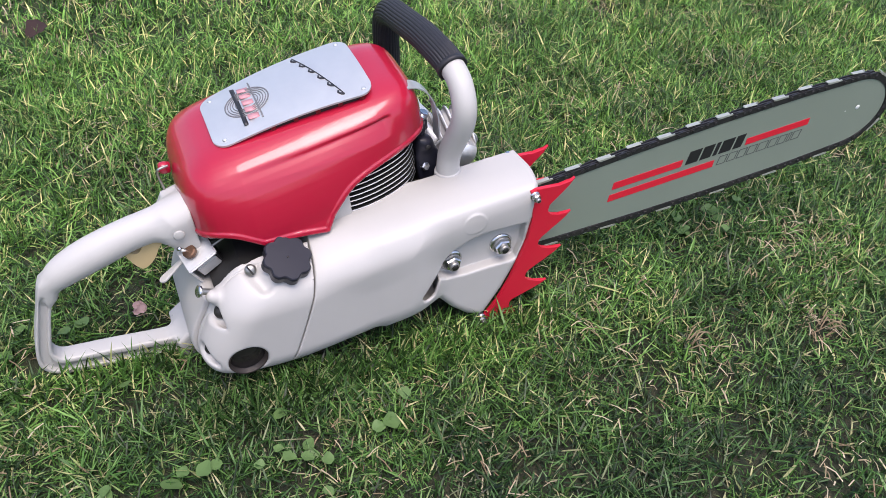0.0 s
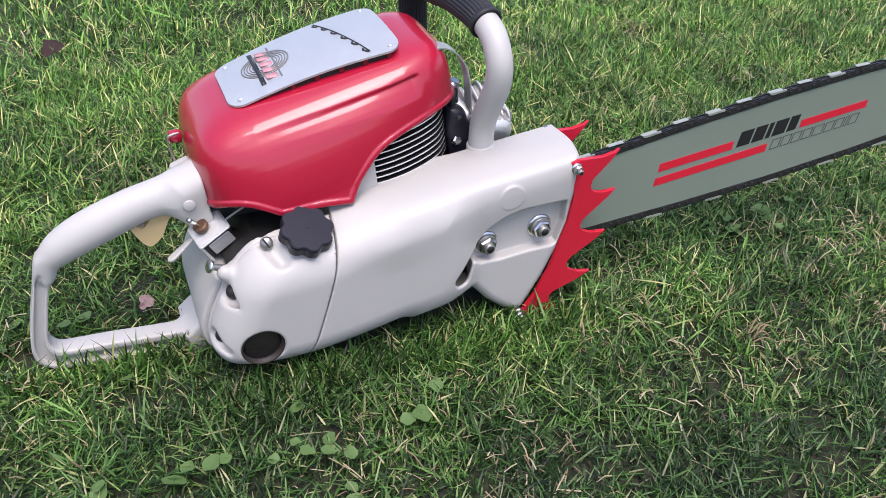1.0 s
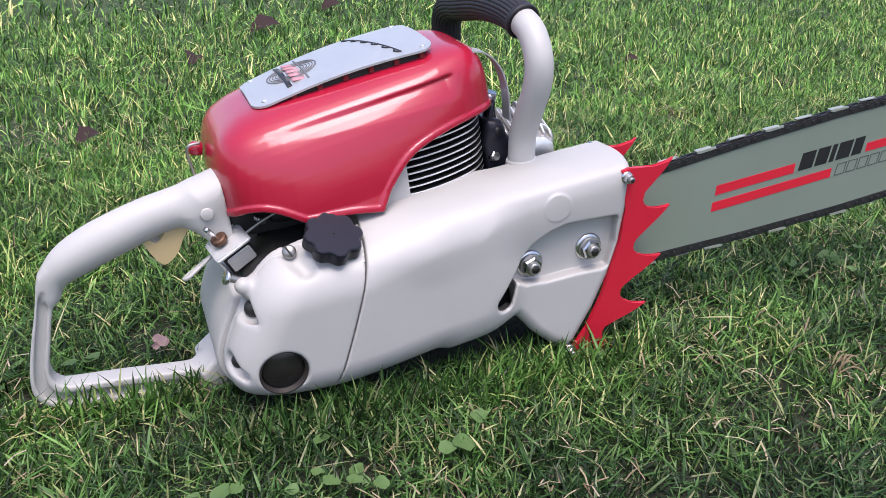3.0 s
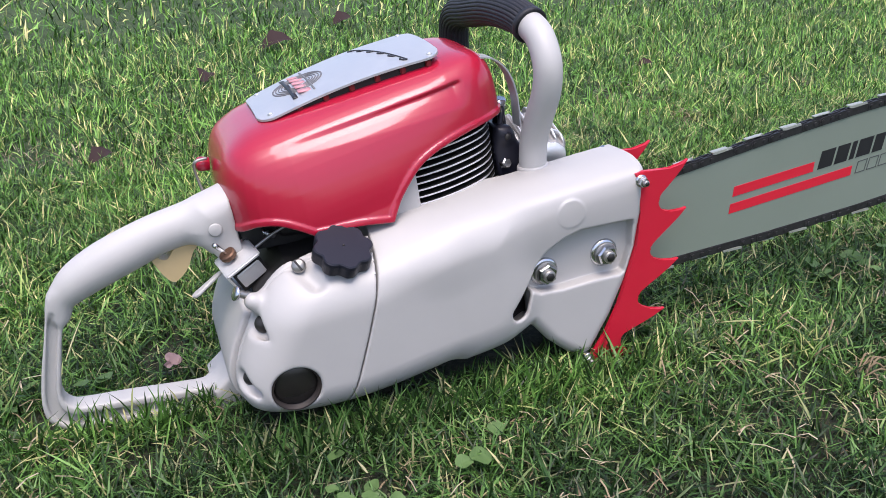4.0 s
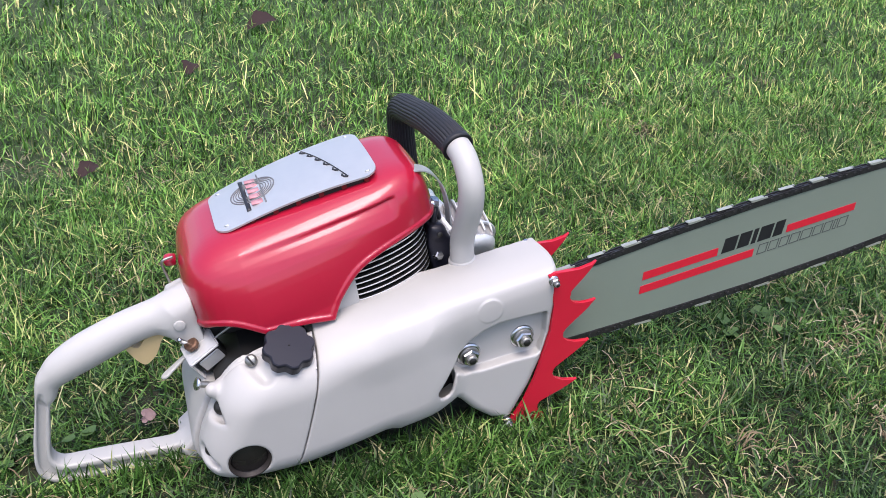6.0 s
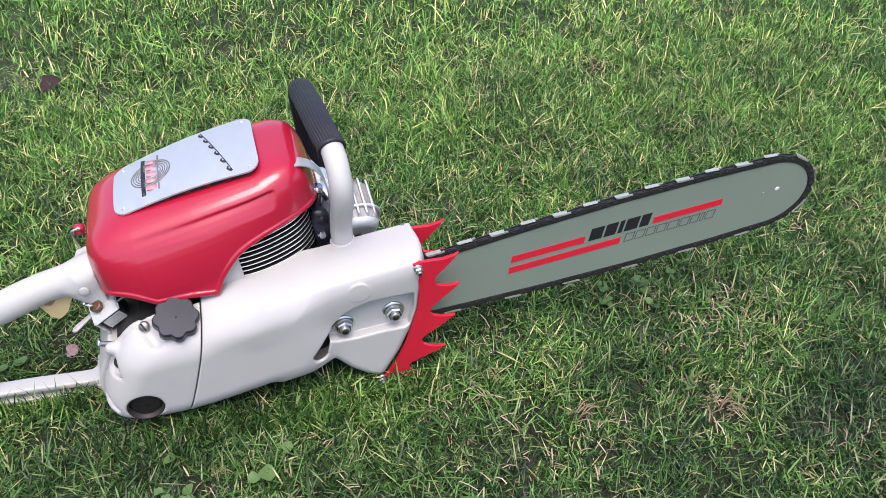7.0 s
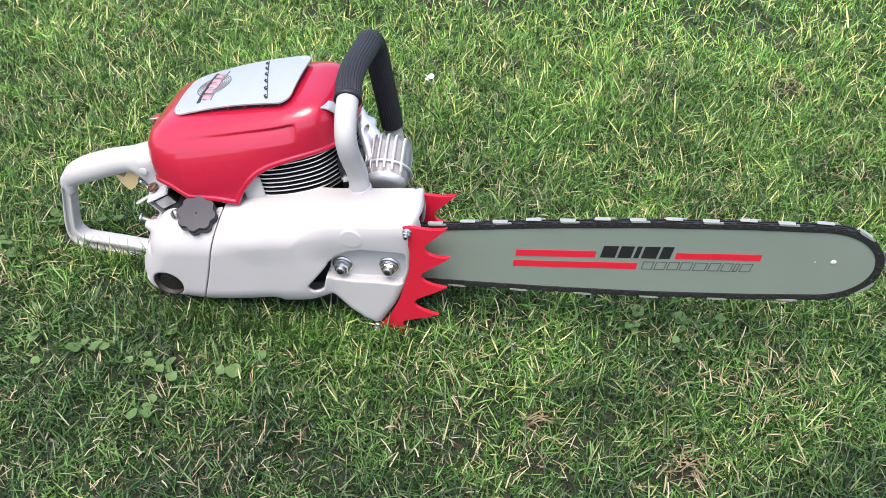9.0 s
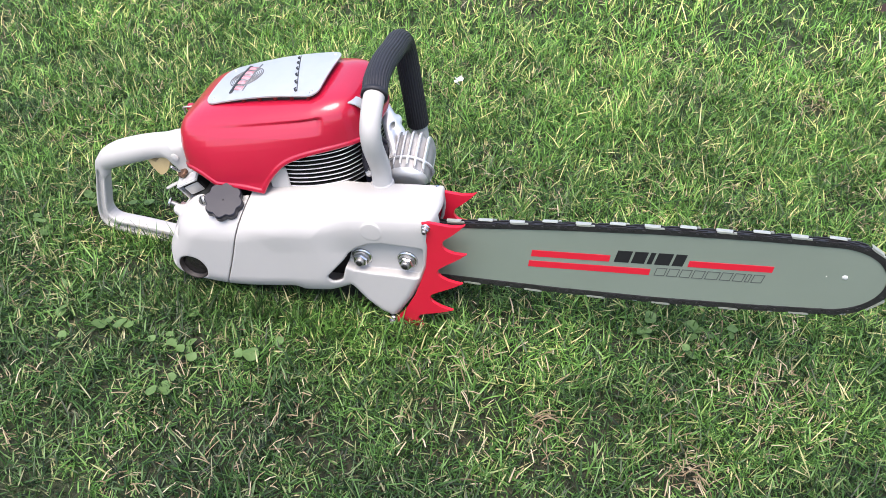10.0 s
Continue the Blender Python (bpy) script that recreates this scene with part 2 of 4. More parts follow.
def cast_mesh(name, f, lo, hi, h):
    """A closed mesh of the surface f = 0 (negative inside): one point a cell, drawn onto the surface."""
    ax = [np.arange(a, b + h, h) for a, b in zip(lo, hi)]
    v = np.ascontiguousarray(np.broadcast_to(f(ax[0][:, None, None], ax[1][None, :, None], ax[2][None, None, :]), [len(a) for a in ax])).astype(np.float32)
    s = v < 0
    nx, ny, nz = s.shape
    corner = [(i, j, k) for i in (0, 1) for j in (0, 1) for k in (0, 1)]
    cut = lambda q, c: q[c[0]:nx - 1 + c[0], c[1]:ny - 1 + c[1], c[2]:nz - 1 + c[2]]
    total = sum(cut(s, c).astype(np.int8) for c in corner)
    cell = np.argwhere((total > 0) & (total < 8))
    index = np.full((nx - 1, ny - 1, nz - 1), -1, np.int64)
    index[tuple(cell.T)] = np.arange(len(cell))
    acc, cnt = np.zeros((len(cell), 3)), np.zeros(len(cell))
    for c in corner:
        for a in range(3):
            if c[a] == 0:
                d = list(c)
                d[a] = 1
                va, vb = v[tuple((cell + c).T)], v[tuple((cell + d).T)]
                hit = (va < 0) != (vb < 0)
                t = np.where(hit, va / np.where(va == vb, 1, va - vb), 0)
                p = np.repeat(np.array([c], float), len(cell), 0)
                p[:, a] += t
                acc[hit] += p[hit]
                cnt[hit] += 1
    pts = np.array(lo) + h * (cell + acc / cnt[:, None])
    for _ in range(3):
        d, e = f(*pts.T), h * 0.2
        g = np.stack([(f(*(pts + o).T) - f(*(pts - o).T)) / (2 * e) for o in np.eye(3) * e], -1)
        step = d[:, None] * g / np.maximum((g * g).sum(-1, keepdims=True), 0.1)
        length = np.linalg.norm(step, axis=1, keepdims=True)
        pts -= step * np.minimum(1, 0.5 * h / np.maximum(length, 1e-12))
    quads = []
    for a in range(3):
        b, c = (a + 1) % 3, (a + 2) % 3
        lo_s, hi_s = [slice(None)] * 3, [slice(None)] * 3
        lo_s[a], hi_s[a] = slice(0, -1), slice(1, None)
        flip = s[tuple(lo_s)] != s[tuple(hi_s)]
        e = np.argwhere(flip)
        lim = (nx - 1, ny - 1, nz - 1)
        e = e[(e[:, b] > 0) & (e[:, c] > 0) & (e[:, b] < lim[b]) & (e[:, c] < lim[c])]
        into = s[tuple(e.T)]
        ring = []
        for db, dc in ((1, 1), (0, 1), (0, 0), (1, 0)):
            q = e.copy()
            q[:, b] -= db
            q[:, c] -= dc
            ring.append(index[tuple(q.T)])
        ring = np.stack(ring, -1)
        ring[~into] = ring[~into][:, ::-1]
        quads.append(ring)
    quads = np.concatenate(quads)
    quads = quads[(quads >= 0).all(1)]
    return arr_mesh(name, pts, quads)


def frames_along(line):
    """Tangent, side and up along a line, carried without twist."""
    line = np.array(line, float)
    tan = np.gradient(line, axis=0)
    tan /= np.linalg.norm(tan, axis=1, keepdims=True)
    side = np.cross(tan[0], (0.31, 0.2, 0.93))
    out = []
    for t in tan:
        side = side - t * (side @ t)
        side /= np.linalg.norm(side)
        out.append((t, side.copy(), np.cross(t, side)))
    return out


def tube(line, radius, n=20, flutes=0, depth=0.0, bm=None):
    """A tube with round caps along a line; radius is one number or one for each point; flutes: ridges along it."""
    bm = bm or bmesh.new()
    rings = []
    rad = np.broadcast_to(radius, len(line))
    for p, r, (t, a, b) in zip(line, rad, frames_along(line)):
        ring = []
        for k in range(n):
            q = 2 * math.pi * k / n
            rr = r - (depth if flutes and k % 3 == 0 else 0)
            ring.append(bm.verts.new(p + rr * (math.cos(q) * a + math.sin(q) * b)))
        rings.append(ring)
    for u, w in zip(rings, rings[1:]):
        for k in range(n):
            bm.faces.new((u[k], u[(k + 1) % n], w[(k + 1) % n], w[k]))
    for ring in (rings[0], rings[-1]):
        bm.faces.new(ring)
    return bm


def lathe(profile, place, axis, n=32, bm=None, lobes=0, lobe_depth=0.0):
    """Turned solid: profile of (distance along the axis, radius) from place. lobes: scallops round the rim."""
    bm = bm or bmesh.new()
    axis = Vector(axis).normalized()
    a = axis.orthogonal().normalized()
    b = axis.cross(a)
    rings = []
    for d, r in profile:
        ring = []
        for k in range(n):
            q = 2 * math.pi * k / n
            rr = r * (1 - lobe_depth * (0.5 - 0.5 * math.cos(lobes * q)) ** 1.5 * (1 if r > 0.012 else 0)) if lobes else r
            ring.append(bm.verts.new(Vector(place) + axis * d + rr * (math.cos(q) * a + math.sin(q) * b)))
        rings.append(ring)
    for u, w in zip(rings, rings[1:]):
        for k in range(n):
            bm.faces.new((u[k], u[(k + 1) % n], w[(k + 1) % n], w[k]))
    for ring in (rings[0], rings[-1]):
        bm.faces.new(ring)
    return bm


def prism(outline, y0, y1, bevel=0.0, bm=None):
    """An outline in the saw's upright plane, drawn out from y0 to y1, with its rims bevelled."""
    bm = bm or bmesh.new()
    fresh = bmesh.new()
    lo = [fresh.verts.new((x, y0, z)) for x, z in outline]
    hi = [fresh.verts.new((x, y1, z)) for x, z in outline]
    fresh.faces.new(lo), fresh.faces.new(hi)
    n = len(lo)
    rims = []
    for i in range(n):
        fresh.faces.new((lo[i], lo[(i + 1) % n], hi[(i + 1) % n], hi[i]))
    if bevel:
        rims = [e for e in fresh.edges if (e.verts[0].co.y == e.verts[1].co.y)]
        bmesh.ops.bevel(fresh, geom=rims, offset=bevel, segments=2, affect="EDGES")
    me = bpy.data.meshes.new("tmp")
    fresh.to_mesh(me)
    fresh.free()
    bm.from_mesh(me)
    bpy.data.meshes.remove(me)
    return bm


def box(centre, size, turn=(0, 0, 0), bevel=0.001, bm=None):
    bm = bm or bmesh.new()
    fresh = bmesh.new()
    bmesh.ops.create_cube(fresh, size=1, matrix=pose(*centre, *turn) @ Matrix.Diagonal((*size, 1)))
    if bevel:
        bmesh.ops.bevel(fresh, geom=list(fresh.edges), offset=bevel, segments=2, affect="EDGES")
    me = bpy.data.meshes.new("tmp")
    fresh.to_mesh(me)
    fresh.free()
    bm.from_mesh(me)
    bpy.data.meshes.remove(me)
    return bm


# ---- ground ----
def ground_z(x, y):
    """The lawn's soil: a faint fall to the rear of the saw and soft lumps."""
    return (-0.024 + 0.017 * np.tanh((x + 0.2) / 0.2) + 0.004 * np.sin(5.1 * x + 1.3 * y) * np.cos(4.3 * y - 0.7 * x) + 0.003 * np.sin(13 * x - 7 * y) * np.sin(11 * y + 3 * x))


def ground_sheet():
    near = np.arange(-2.0, 2.0, 0.04)
    out = np.concatenate([np.linspace(2, 8, 20), [12, 25, 60, 150, 400, 1000]])
    g = np.concatenate([-out[::-1], near[1:], out])
    x, y = np.meshgrid(g, g + 0.4, indexing="ij")
    z = ground_z(x, y)
    n = len(g)
    verts = np.stack([x, y, z], -1).reshape(-1, 3)
    i = np.arange(n * n).reshape(n, n)
    quads = np.stack([i[:-1, :-1], i[1:, :-1], i[1:, 1:], i[:-1, 1:]], -1).reshape(-1, 4)
    ob = part("ground", arr_mesh("ground", verts, quads), SOIL)
    return tagged(ob, "brown soil and dry thatch under a mown lawn", "ground", "", "structure")


ground_sheet()

# ---- the chainsaw ----
PITCH, RISE = 9.88, 0.0925
saw = new("chainsaw")
saw.matrix_world = pose(0, 0, 0, 0, -PITCH, 0)
BASE = Vector((RISE * math.sin(radians(PITCH)), 0, RISE * math.cos(radians(PITCH))))
tagged(saw, "vintage chainsaw, red hood and cream-white body, lying upright on grass", "chainsaw")


def saw_part(name, data, mat, label="", smooth=True):
    ob = part(name, data, mat, saw, label, smooth)
    ob.location = BASE
    return ob


# White body: one cast form, parted at the seam into the tank and the clutch cover.
TANK_OUT = crom([(-0.10, 0.083), (-0.16, 0.086), (-0.200, 0.089), (-0.228, 0.078), (-0.251, 0.057), (-0.269, 0.032), (-0.287, 0.002), (-0.294, -0.022), (-0.286, -0.044), (-0.258, -0.058), (-0.21, -0.066), (-0.165, -0.066), (-0.10, -0.060), (-0.045, -0.054), (-0.02, -0.02), (-0.02, 0.04), (-0.03, 0.078)], 5, True)
FRONT_OUT = [(-0.09, 0.083), (0.0, 0.081), (0.110, 0.083), (0.107, 0.06), (0.103, 0.036), (0.0935, 0.0), (0.080, -0.032), (0.062, -0.064), (0.037, -0.0985), (0.028, -0.101), (0.012, -0.092), (-0.006, -0.072), (-0.022, -0.047), (-0.05, -0.052), (-0.09, -0.055)]
POCKET = [(-0.020, 0.000), (-0.013, 0.013), (0.001, 0.0245), (0.018, 0.0325), (0.036, 0.0355), (0.064, 0.0325), (0.0885, 0.0295), (0.0895, 0.026), (0.0865, 0.002), (0.0775, -0.0205), (0.073, -0.0215), (0.046, -0.0185), (0.012, -0.0175), (-0.010, -0.0140), (-0.018, -0.008)]


def white_form(x, y, z):
    barrel = slab(poly(x, z, TANK_OUT), y, -0.047, 0.16, 0.036)
    front = slab(poly(x, z, FRONT_OUT), y, -0.0335, 0.16, 0.012)
    top = capsule(x, y, z, (-0.1, -0.002, 0.050), (0.085, 0.004, 0.056), 0.034, 0.026)
    d = smin(barrel, front, 0.022)
    d = smin(d, np.maximum(top, x - 0.109), 0.024)
    d = smax(d, z - 0.083, 0.008)
    lean = 0.072 + 0.022 * np.clip((x + 0.16) / 0.08, 0, 1)
    d = smax(d, -0.5 * (y + 0.014) + 0.85 * (z - lean), 0.02)
    return d


def seam_side(x, z):
    """Distance to the seam between tank and cover, positive towards the bar."""
    zz = np.clip((z + 0.056) / 0.134, -0.3, 1.2)
    return x - (-0.203 + 0.055 * zz - 0.012 * (zz - 0.5) ** 2)


VENTS = ((-0.2655, -0.0185, 0.0325, 0.0074), (-0.2885, -0.0225, -0.0120, 0.0062))


def tank(x, y, z):
    d = white_form(x, y, z)
    d = np.maximum(d, y - 0.0)
    d = np.maximum(d, seam_side(x, z) + 0.0008)
    d = np.maximum(d, -np.maximum(np.abs(y + 0.0066) - 0.0008, -(white_form(x, y, z) + 0.0013)))              # gasket line
    d = smax(d, -capsule(x, y, z, (-0.219, -0.013, 0.077), (-0.2095, -0.031, 0.0615), 0.0095, 0.0055), 0.007)      # screw pocket
    for px, py, pz, r in VENTS:                                                                                # air scoops, each with its opening
        d = smax(d, -capsule(x, y, z, (px - 0.001, py + 0.002, pz + 0.001), (px + 0.010, py - 0.011, pz - 0.009), r * 1.15, r * 0.7), 0.007)
        d = np.maximum(d, -capsule(x, y, z, (px, py, pz), (px + 0.011, py + 0.008, pz - 0.003), r, r * 0.8))
    d = smin(d, capsule(x, y, z, (-0.262, -0.010, 0.052), (-0.245, 0.0, 0.040), 0.0075, 0.008), 0.008)         # boss of the stud
    port = np.hypot(x + 0.248, z + 0.0235) - 0.0215
    return smax(d, -np.maximum(port, y + 0.026), 0.003)


def cover(x, y, z):
    d = white_form(x, y, z)
    d = smax(d, -np.maximum(poly(x, z, POCKET) - 0.001, y + 0.0205), 0.0028)
    disc = np.maximum(np.hypot(x - 0.027, z - 0.0565) - 0.0125, np.abs(y + 0.0275) - 0.0082)
    d = smin(d, disc, 0.003)
    d = np.maximum(d, -seam_side(x, z) + 0.0008)
    d = np.maximum(d, y - 0.036)
    hole = capsule(x, 0 * y, z, (-0.0165, 0, 0.006), (-0.0355, 0, -0.0225), 0.0014, 0.0094)
    d = smax(d, -np.maximum(hole, y), 0.003)
    limit = np.where(x < -0.021, -0.05, -0.0135)
    cavity = np.maximum(np.maximum(white_form(x, y, z) + 0.0038, y - 0.032), limit - y)
    cavity = np.maximum(cavity, -0.08 - x)
    d = np.maximum(d, -cavity)
    mouth = np.maximum(np.maximum(np.abs(y - 0.009) - 0.021, 0.055 - x), z - 0.072)
    return np.maximum(d, -mouth)


def crankcase(x, y, z):
    wide = poly(x, z, TANK_OUT) - 0.006
    d = np.maximum(slab(wide, y, -0.02, 0.15, 0.03), 0.0012 - y)
    d = np.maximum(d, x + 0.165)
    return smax(d, z - 0.040 + 0.5 * (x + 0.27), 0.004)


tank_ob = saw_part("tank_housing", cast_mesh("tank_housing", tank, (-0.31, -0.055, -0.075), (-0.14, 0.006, 0.105), 0.0013), WHITE, "cream-white painted rear fuel tank half")
cover_ob = saw_part("clutch_cover", cast_mesh("clutch_cover", cover, (-0.22, -0.055, -0.11), (0.118, 0.042, 0.092), 0.0013), WHITE, "cream-white painted clutch and chain cover")
saw_part("crankcase_half", cast_mesh("crankcase_half", crankcase, (-0.32, -0.005, -0.085), (-0.155, 0.16, 0.105), 0.0018), WHITE)
# dark blocks inside and behind the covers, in place of the shade there
bm = prism([(-0.168, -0.05), (-0.168, 0.060), (0.05, 0.060), (0.05, -0.03), (0.0, -0.062), (-0.03, -0.045), (-0.1, -0.05)], 0.034, 0.15, 0.004)
saw_part("crankcase", bm, DARK, "engine crankcase, darkened to read as shade behind the covers", False)
saw_part("sprocket_cavity_fill", prism([(-0.12, -0.045), (-0.12, 0.05), (-0.012, 0.05), (-0.008, -0.036), (-0.02, -0.05), (-0.06, -0.049)], -0.006, 0.034, 0.002), DARK, "", False)

# dark block in the void between tank and hood, in place of its shade
saw_part("tank_bay_fill", prism([(-0.262, -0.03), (-0.258, 0.045), (-0.225, 0.066), (-0.166, 0.066), (-0.166, -0.045), (-0.24, -0.045)], 0.006, 0.13, 0.002), DARK, "", False)

# Round sight plug in the tank
plug = saw_part("tank_plug", lathe([(0, 0.0195), (0.006, 0.0195), (0.008, 0.017), (0.0085, 0.0)][:3], (-0.248, -0.030, -0.0235), (0, -1, 0)), GLASS_BLACK, "black sight plug")
part("plug_ring", lathe([(0.0, 0.0205), (0.0120, 0.0218), (0.0136, 0.0212), (0.0125, 0.0196), (0.004, 0.0196)], (-0.248, -0.030, -0.0235), (0, -1, 0)), RUSTY, plug, "rusty rim")

# Filler cap: eight-lobed hand knob
KAX = Vector((0.22, -0.42, 0.88)).normalized()
cap = saw_part("filler_cap", lathe([(-0.016, 0.010), (0.0, 0.0165), (0.0015, 0.0245), (0.003, 0.0262), (0.0125, 0.0264), (0.0150, 0.0258), (0.0160, 0.0246), (0.0162, 0.003)], (-0.182, -0.0165, 0.0705), KAX, 96, None, 8, 0.13), BLACK, "black eight-lobed filler cap", False)
part("cap_dimple", lathe([(0, 0.0012), (0.0008, 0.0008)], Vector((-0.182, -0.0165, 0.0705)) + KAX * 0.0161, KAX, 12), DARK, cap)


def slotted_screw(name, place, axis, r, h, mat):
    axis = Vector(axis).normalized()
    ob = saw_part(name, lathe([(0, r), (h * 0.6, r), (h, r * 0.8)], place, axis, 24), mat)
    a = axis.orthogonal().normalized()
    q = a.to_track_quat("X", "Z")
    m = bmesh.new()
    bmesh.ops.create_cube(m, size=1, matrix=Matrix.Translation(Vector(place) + axis * (h * 0.95)) @ axis.to_track_quat("Z", "X").to_matrix().to_4x4() @ pose(0, 0, 0, 0, 0, 28) @ Matrix.Diagonal((r * 1.7, r * 0.3, h * 0.18, 1)))
    part("slot", m, DARK, ob, "", False)
    return ob


slotted_screw("tank_screw", (-0.2175, -0.010, 0.0715), (-0.15, -0.85, 0.5), 0.0062, 0.005, DULL)


def hex_nut(name, x, y, z, af, h, mat, washer=0.0, stud=0.0, turn=0.2, domed=True):
    """A hexagon nut on its washer, facing the near side."""
    bm = bmesh.new()
    r = af / math.sqrt(3)
    rings = []
    for d, k in ((0, 1.0), (h * 0.8, 1.0), (h, 0.86)):
        rings.append([bm.verts.new((x + r * k * math.cos(turn + i * math.pi / 3), y - d, z + r * k * math.sin(turn + i * math.pi / 3))) for i in range(6)])
    for u, w in zip(rings, rings[1:]):
        for i in range(6):
            bm.faces.new((u[i], u[(i + 1) % 6], w[(i + 1) % 6], w[i]))
    bm.faces.new(rings[-1])
    bm.faces.new(rings[0])
    ob = saw_part(name, bm, mat, "zinc-plated hexagon nut", False)
    if washer:
        part("washer", lathe([(-0.003, washer * 0.97), (-0.0018, washer), (0.0, washer), (0.0014, washer * 0.94), (0.0024, washer * 0.8)], (x, y + 0.0005, z), (0, -1, 0), 36), mat, ob)
        part("lock_ring", lathe([(0.0022, washer * 0.80), (0.0042, washer * 0.80), (0.0044, washer * 0.72)], (x, y, z), (0, -1, 0), 30), DULL, ob)
    if stud:
        part("stud", lathe([(h * 0.7, stud), (h + 0.0032, stud), (h + 0.0042, stud * 0.8)], (x, y, z), (0, -1, 0), 20), DULL, ob)
        part("stud_socket", lathe([(h + 0.0041, stud * 0.74), (h + 0.0045, stud * 0.70)], (x, y, z), (0, -1, 0), 6), DARK, ob)
    return ob


hex_nut("bar_nut", 0.0, -0.0215, -0.0005, 0.0180, 0.0095, ZINC, 0.0142, 0.0060, 0.3)
hex_nut("bar_nut", 0.063, -0.0215, -0.0005, 0.0180, 0.0095, ZINC, 0.0142, 0.0060, 0.75)
hex_nut("bumper_bolt", 0.1005, -0.0335, 0.067, 0.0088, 0.0065, ZINC, 0.0062, 0.003, 0.1)
hex_nut("bumper_bolt", 0.030, -0.0335, -0.1025, 0.0088, 0.006, ZINC, 0.0062, 0.003, 0.4)
hex_nut("bumper_bolt", 0.100, 0.033, 0.0755, 0.0085, 0.006, ZINC, 0.006)

# ---- bumper spikes: near and far plates ----
TIPS = [(0.1515, 0.074), (0.1480, 0.0258), (0.1372, -0.0256), (0.1190, -0.0758), (0.0825, -0.1185)]
VALLEYS = [(0.1175, 0.0395), (0.1056, -0.0082), (0.0892, -0.0560), (0.0670, -0.0970)]


def bumper_outline():
    """Five hooked teeth: straight backs, round gullets, upper edges that sag and then rise to the tip."""
    pts = [(0.0955, 0.0745), (0.104, 0.0750), (0.118, 0.0725), (0.132, 0.0695), (0.143, 0.0705), TIPS[0]]
    for (tx, tz), (vx, vz), (ux, uz) in zip(TIPS, VALLEYS, TIPS[1:]):
        top = (vx + 0.0045, vz + 0.0090)
        back = [(tx + (top[0] - tx) * t, tz + (top[1] - tz) * t - 0.0010 * math.sin(math.pi * t)) for t in (0.25, 0.5, 0.75)]
        low = (vx + 0.0062, vz - 0.0098)
        rise = [(low[0] + (ux - low[0]) * t, low[1] + (uz - low[1]) * t - 0.0030 * math.sin(math.pi * t ** 0.8)) for t in (0.3, 0.6, 0.82)]
        gullet = crom([back[-1], top, (vx + 0.0008, vz + 0.0042), (vx + 0.0002, vz - 0.0012), (vx + 0.0020, vz - 0.0060), low, rise[0]], 3)[3:-3]
        pts += back + [tuple(p) for p in gullet] + rise + [(ux, uz)]
    pts += [(0.066, -0.122), (0.045, -0.115), (0.030, -0.1045), (0.040, -0.097), (0.052, -0.083), (0.068, -0.055), (0.082, -0.023), (0.092, 0.002), (0.099, 0.035), (0.0975, 0.058)]
    return pts


saw_part("bumper_plate", prism(bumper_outline(), -0.0335, -0.0285, 0.0008), SPIKE_RED, "red painted spiked bumper plate", False)
saw_part("bumper_plate", prism(bumper_outline(), 0.031, 0.036, 0.0008), SPIKE_RED, "red painted spiked bumper plate", False)

# ---- guide bar ----
def bar_half(x):
    h = np.interp(x, [0.05, 0.15, 0.26, 0.38, 0.50, 0.575], [0.040, 0.0455, 0.0510, 0.0543, 0.0537, 0.0512])
    return np.where(x > 0.575, 0.0512 * np.sqrt(np.clip(1 - (np.clip(x - 0.575, 0, 1) / 0.0665) ** 2.2, 0, 1)), h)


def bar_line(shift=0.0):
    a = np.concatenate([np.linspace(0.02, 0.575, 40), 0.575 + 0.0665 * np.sin(np.linspace(0.06, math.pi / 2, 16))])
    up = np.stack([a, bar_half(a)], -1)
    low = np.stack([a, -bar_half(a)], -1)[::-1][1:]
    line = np.concatenate([up, low])
    if shift:
        t = np.gradient(line, axis=0)
        nrm = np.stack([-t[:, 1], t[:, 0]], -1)
        line = line + shift * nrm / np.linalg.norm(nrm, axis=1, keepdims=True)
    return line


bar = saw_part("guide_bar", prism([tuple(p) for p in bar_line()], 0.0, 0.0052, 0.0004), BAR, "grey-green painted guide bar", False)
part("bar_rail", prism([tuple(p) for p in bar_line(0.0012)], 0.0008, 0.0044), BAR_EDGE, bar, "", False)
# white disc painted for daylight showing through the nose hole
nose = part("nose_hole_disc", lathe([(0, 0.0034), (0.0006, 0.0033), (0.0006, 0.001)], (0.5945, 0.0002, 0.0037), (0, -1, 0), 24), WHITE_PETAL_HOLE, bar, "white disc in place of daylight through a round hole")
part("pin_mark", lathe([(0, 0.0009), (0.0004, 0.0008)], (0.5745, 0.0002, 0.0036), (0, -1, 0), 10), WHITE_PETAL_HOLE, bar)


def print_mark(name, quads, mat, label=""):
    """Thin print on the bar's face: flat shapes in the bar's plane."""
    bm = bmesh.new()
    for q in quads:
        prism(q, -0.00035, 0.0001, 0, bm)
    return part(name, bm, mat, bar, label, False)


def slant(x0, x1, z0, z1, k=0.12):
    return [(x0, z0), (x1, z0), (x1 + k * (z1 - z0), z1), (x0 + k * (z1 - z0), z1)]


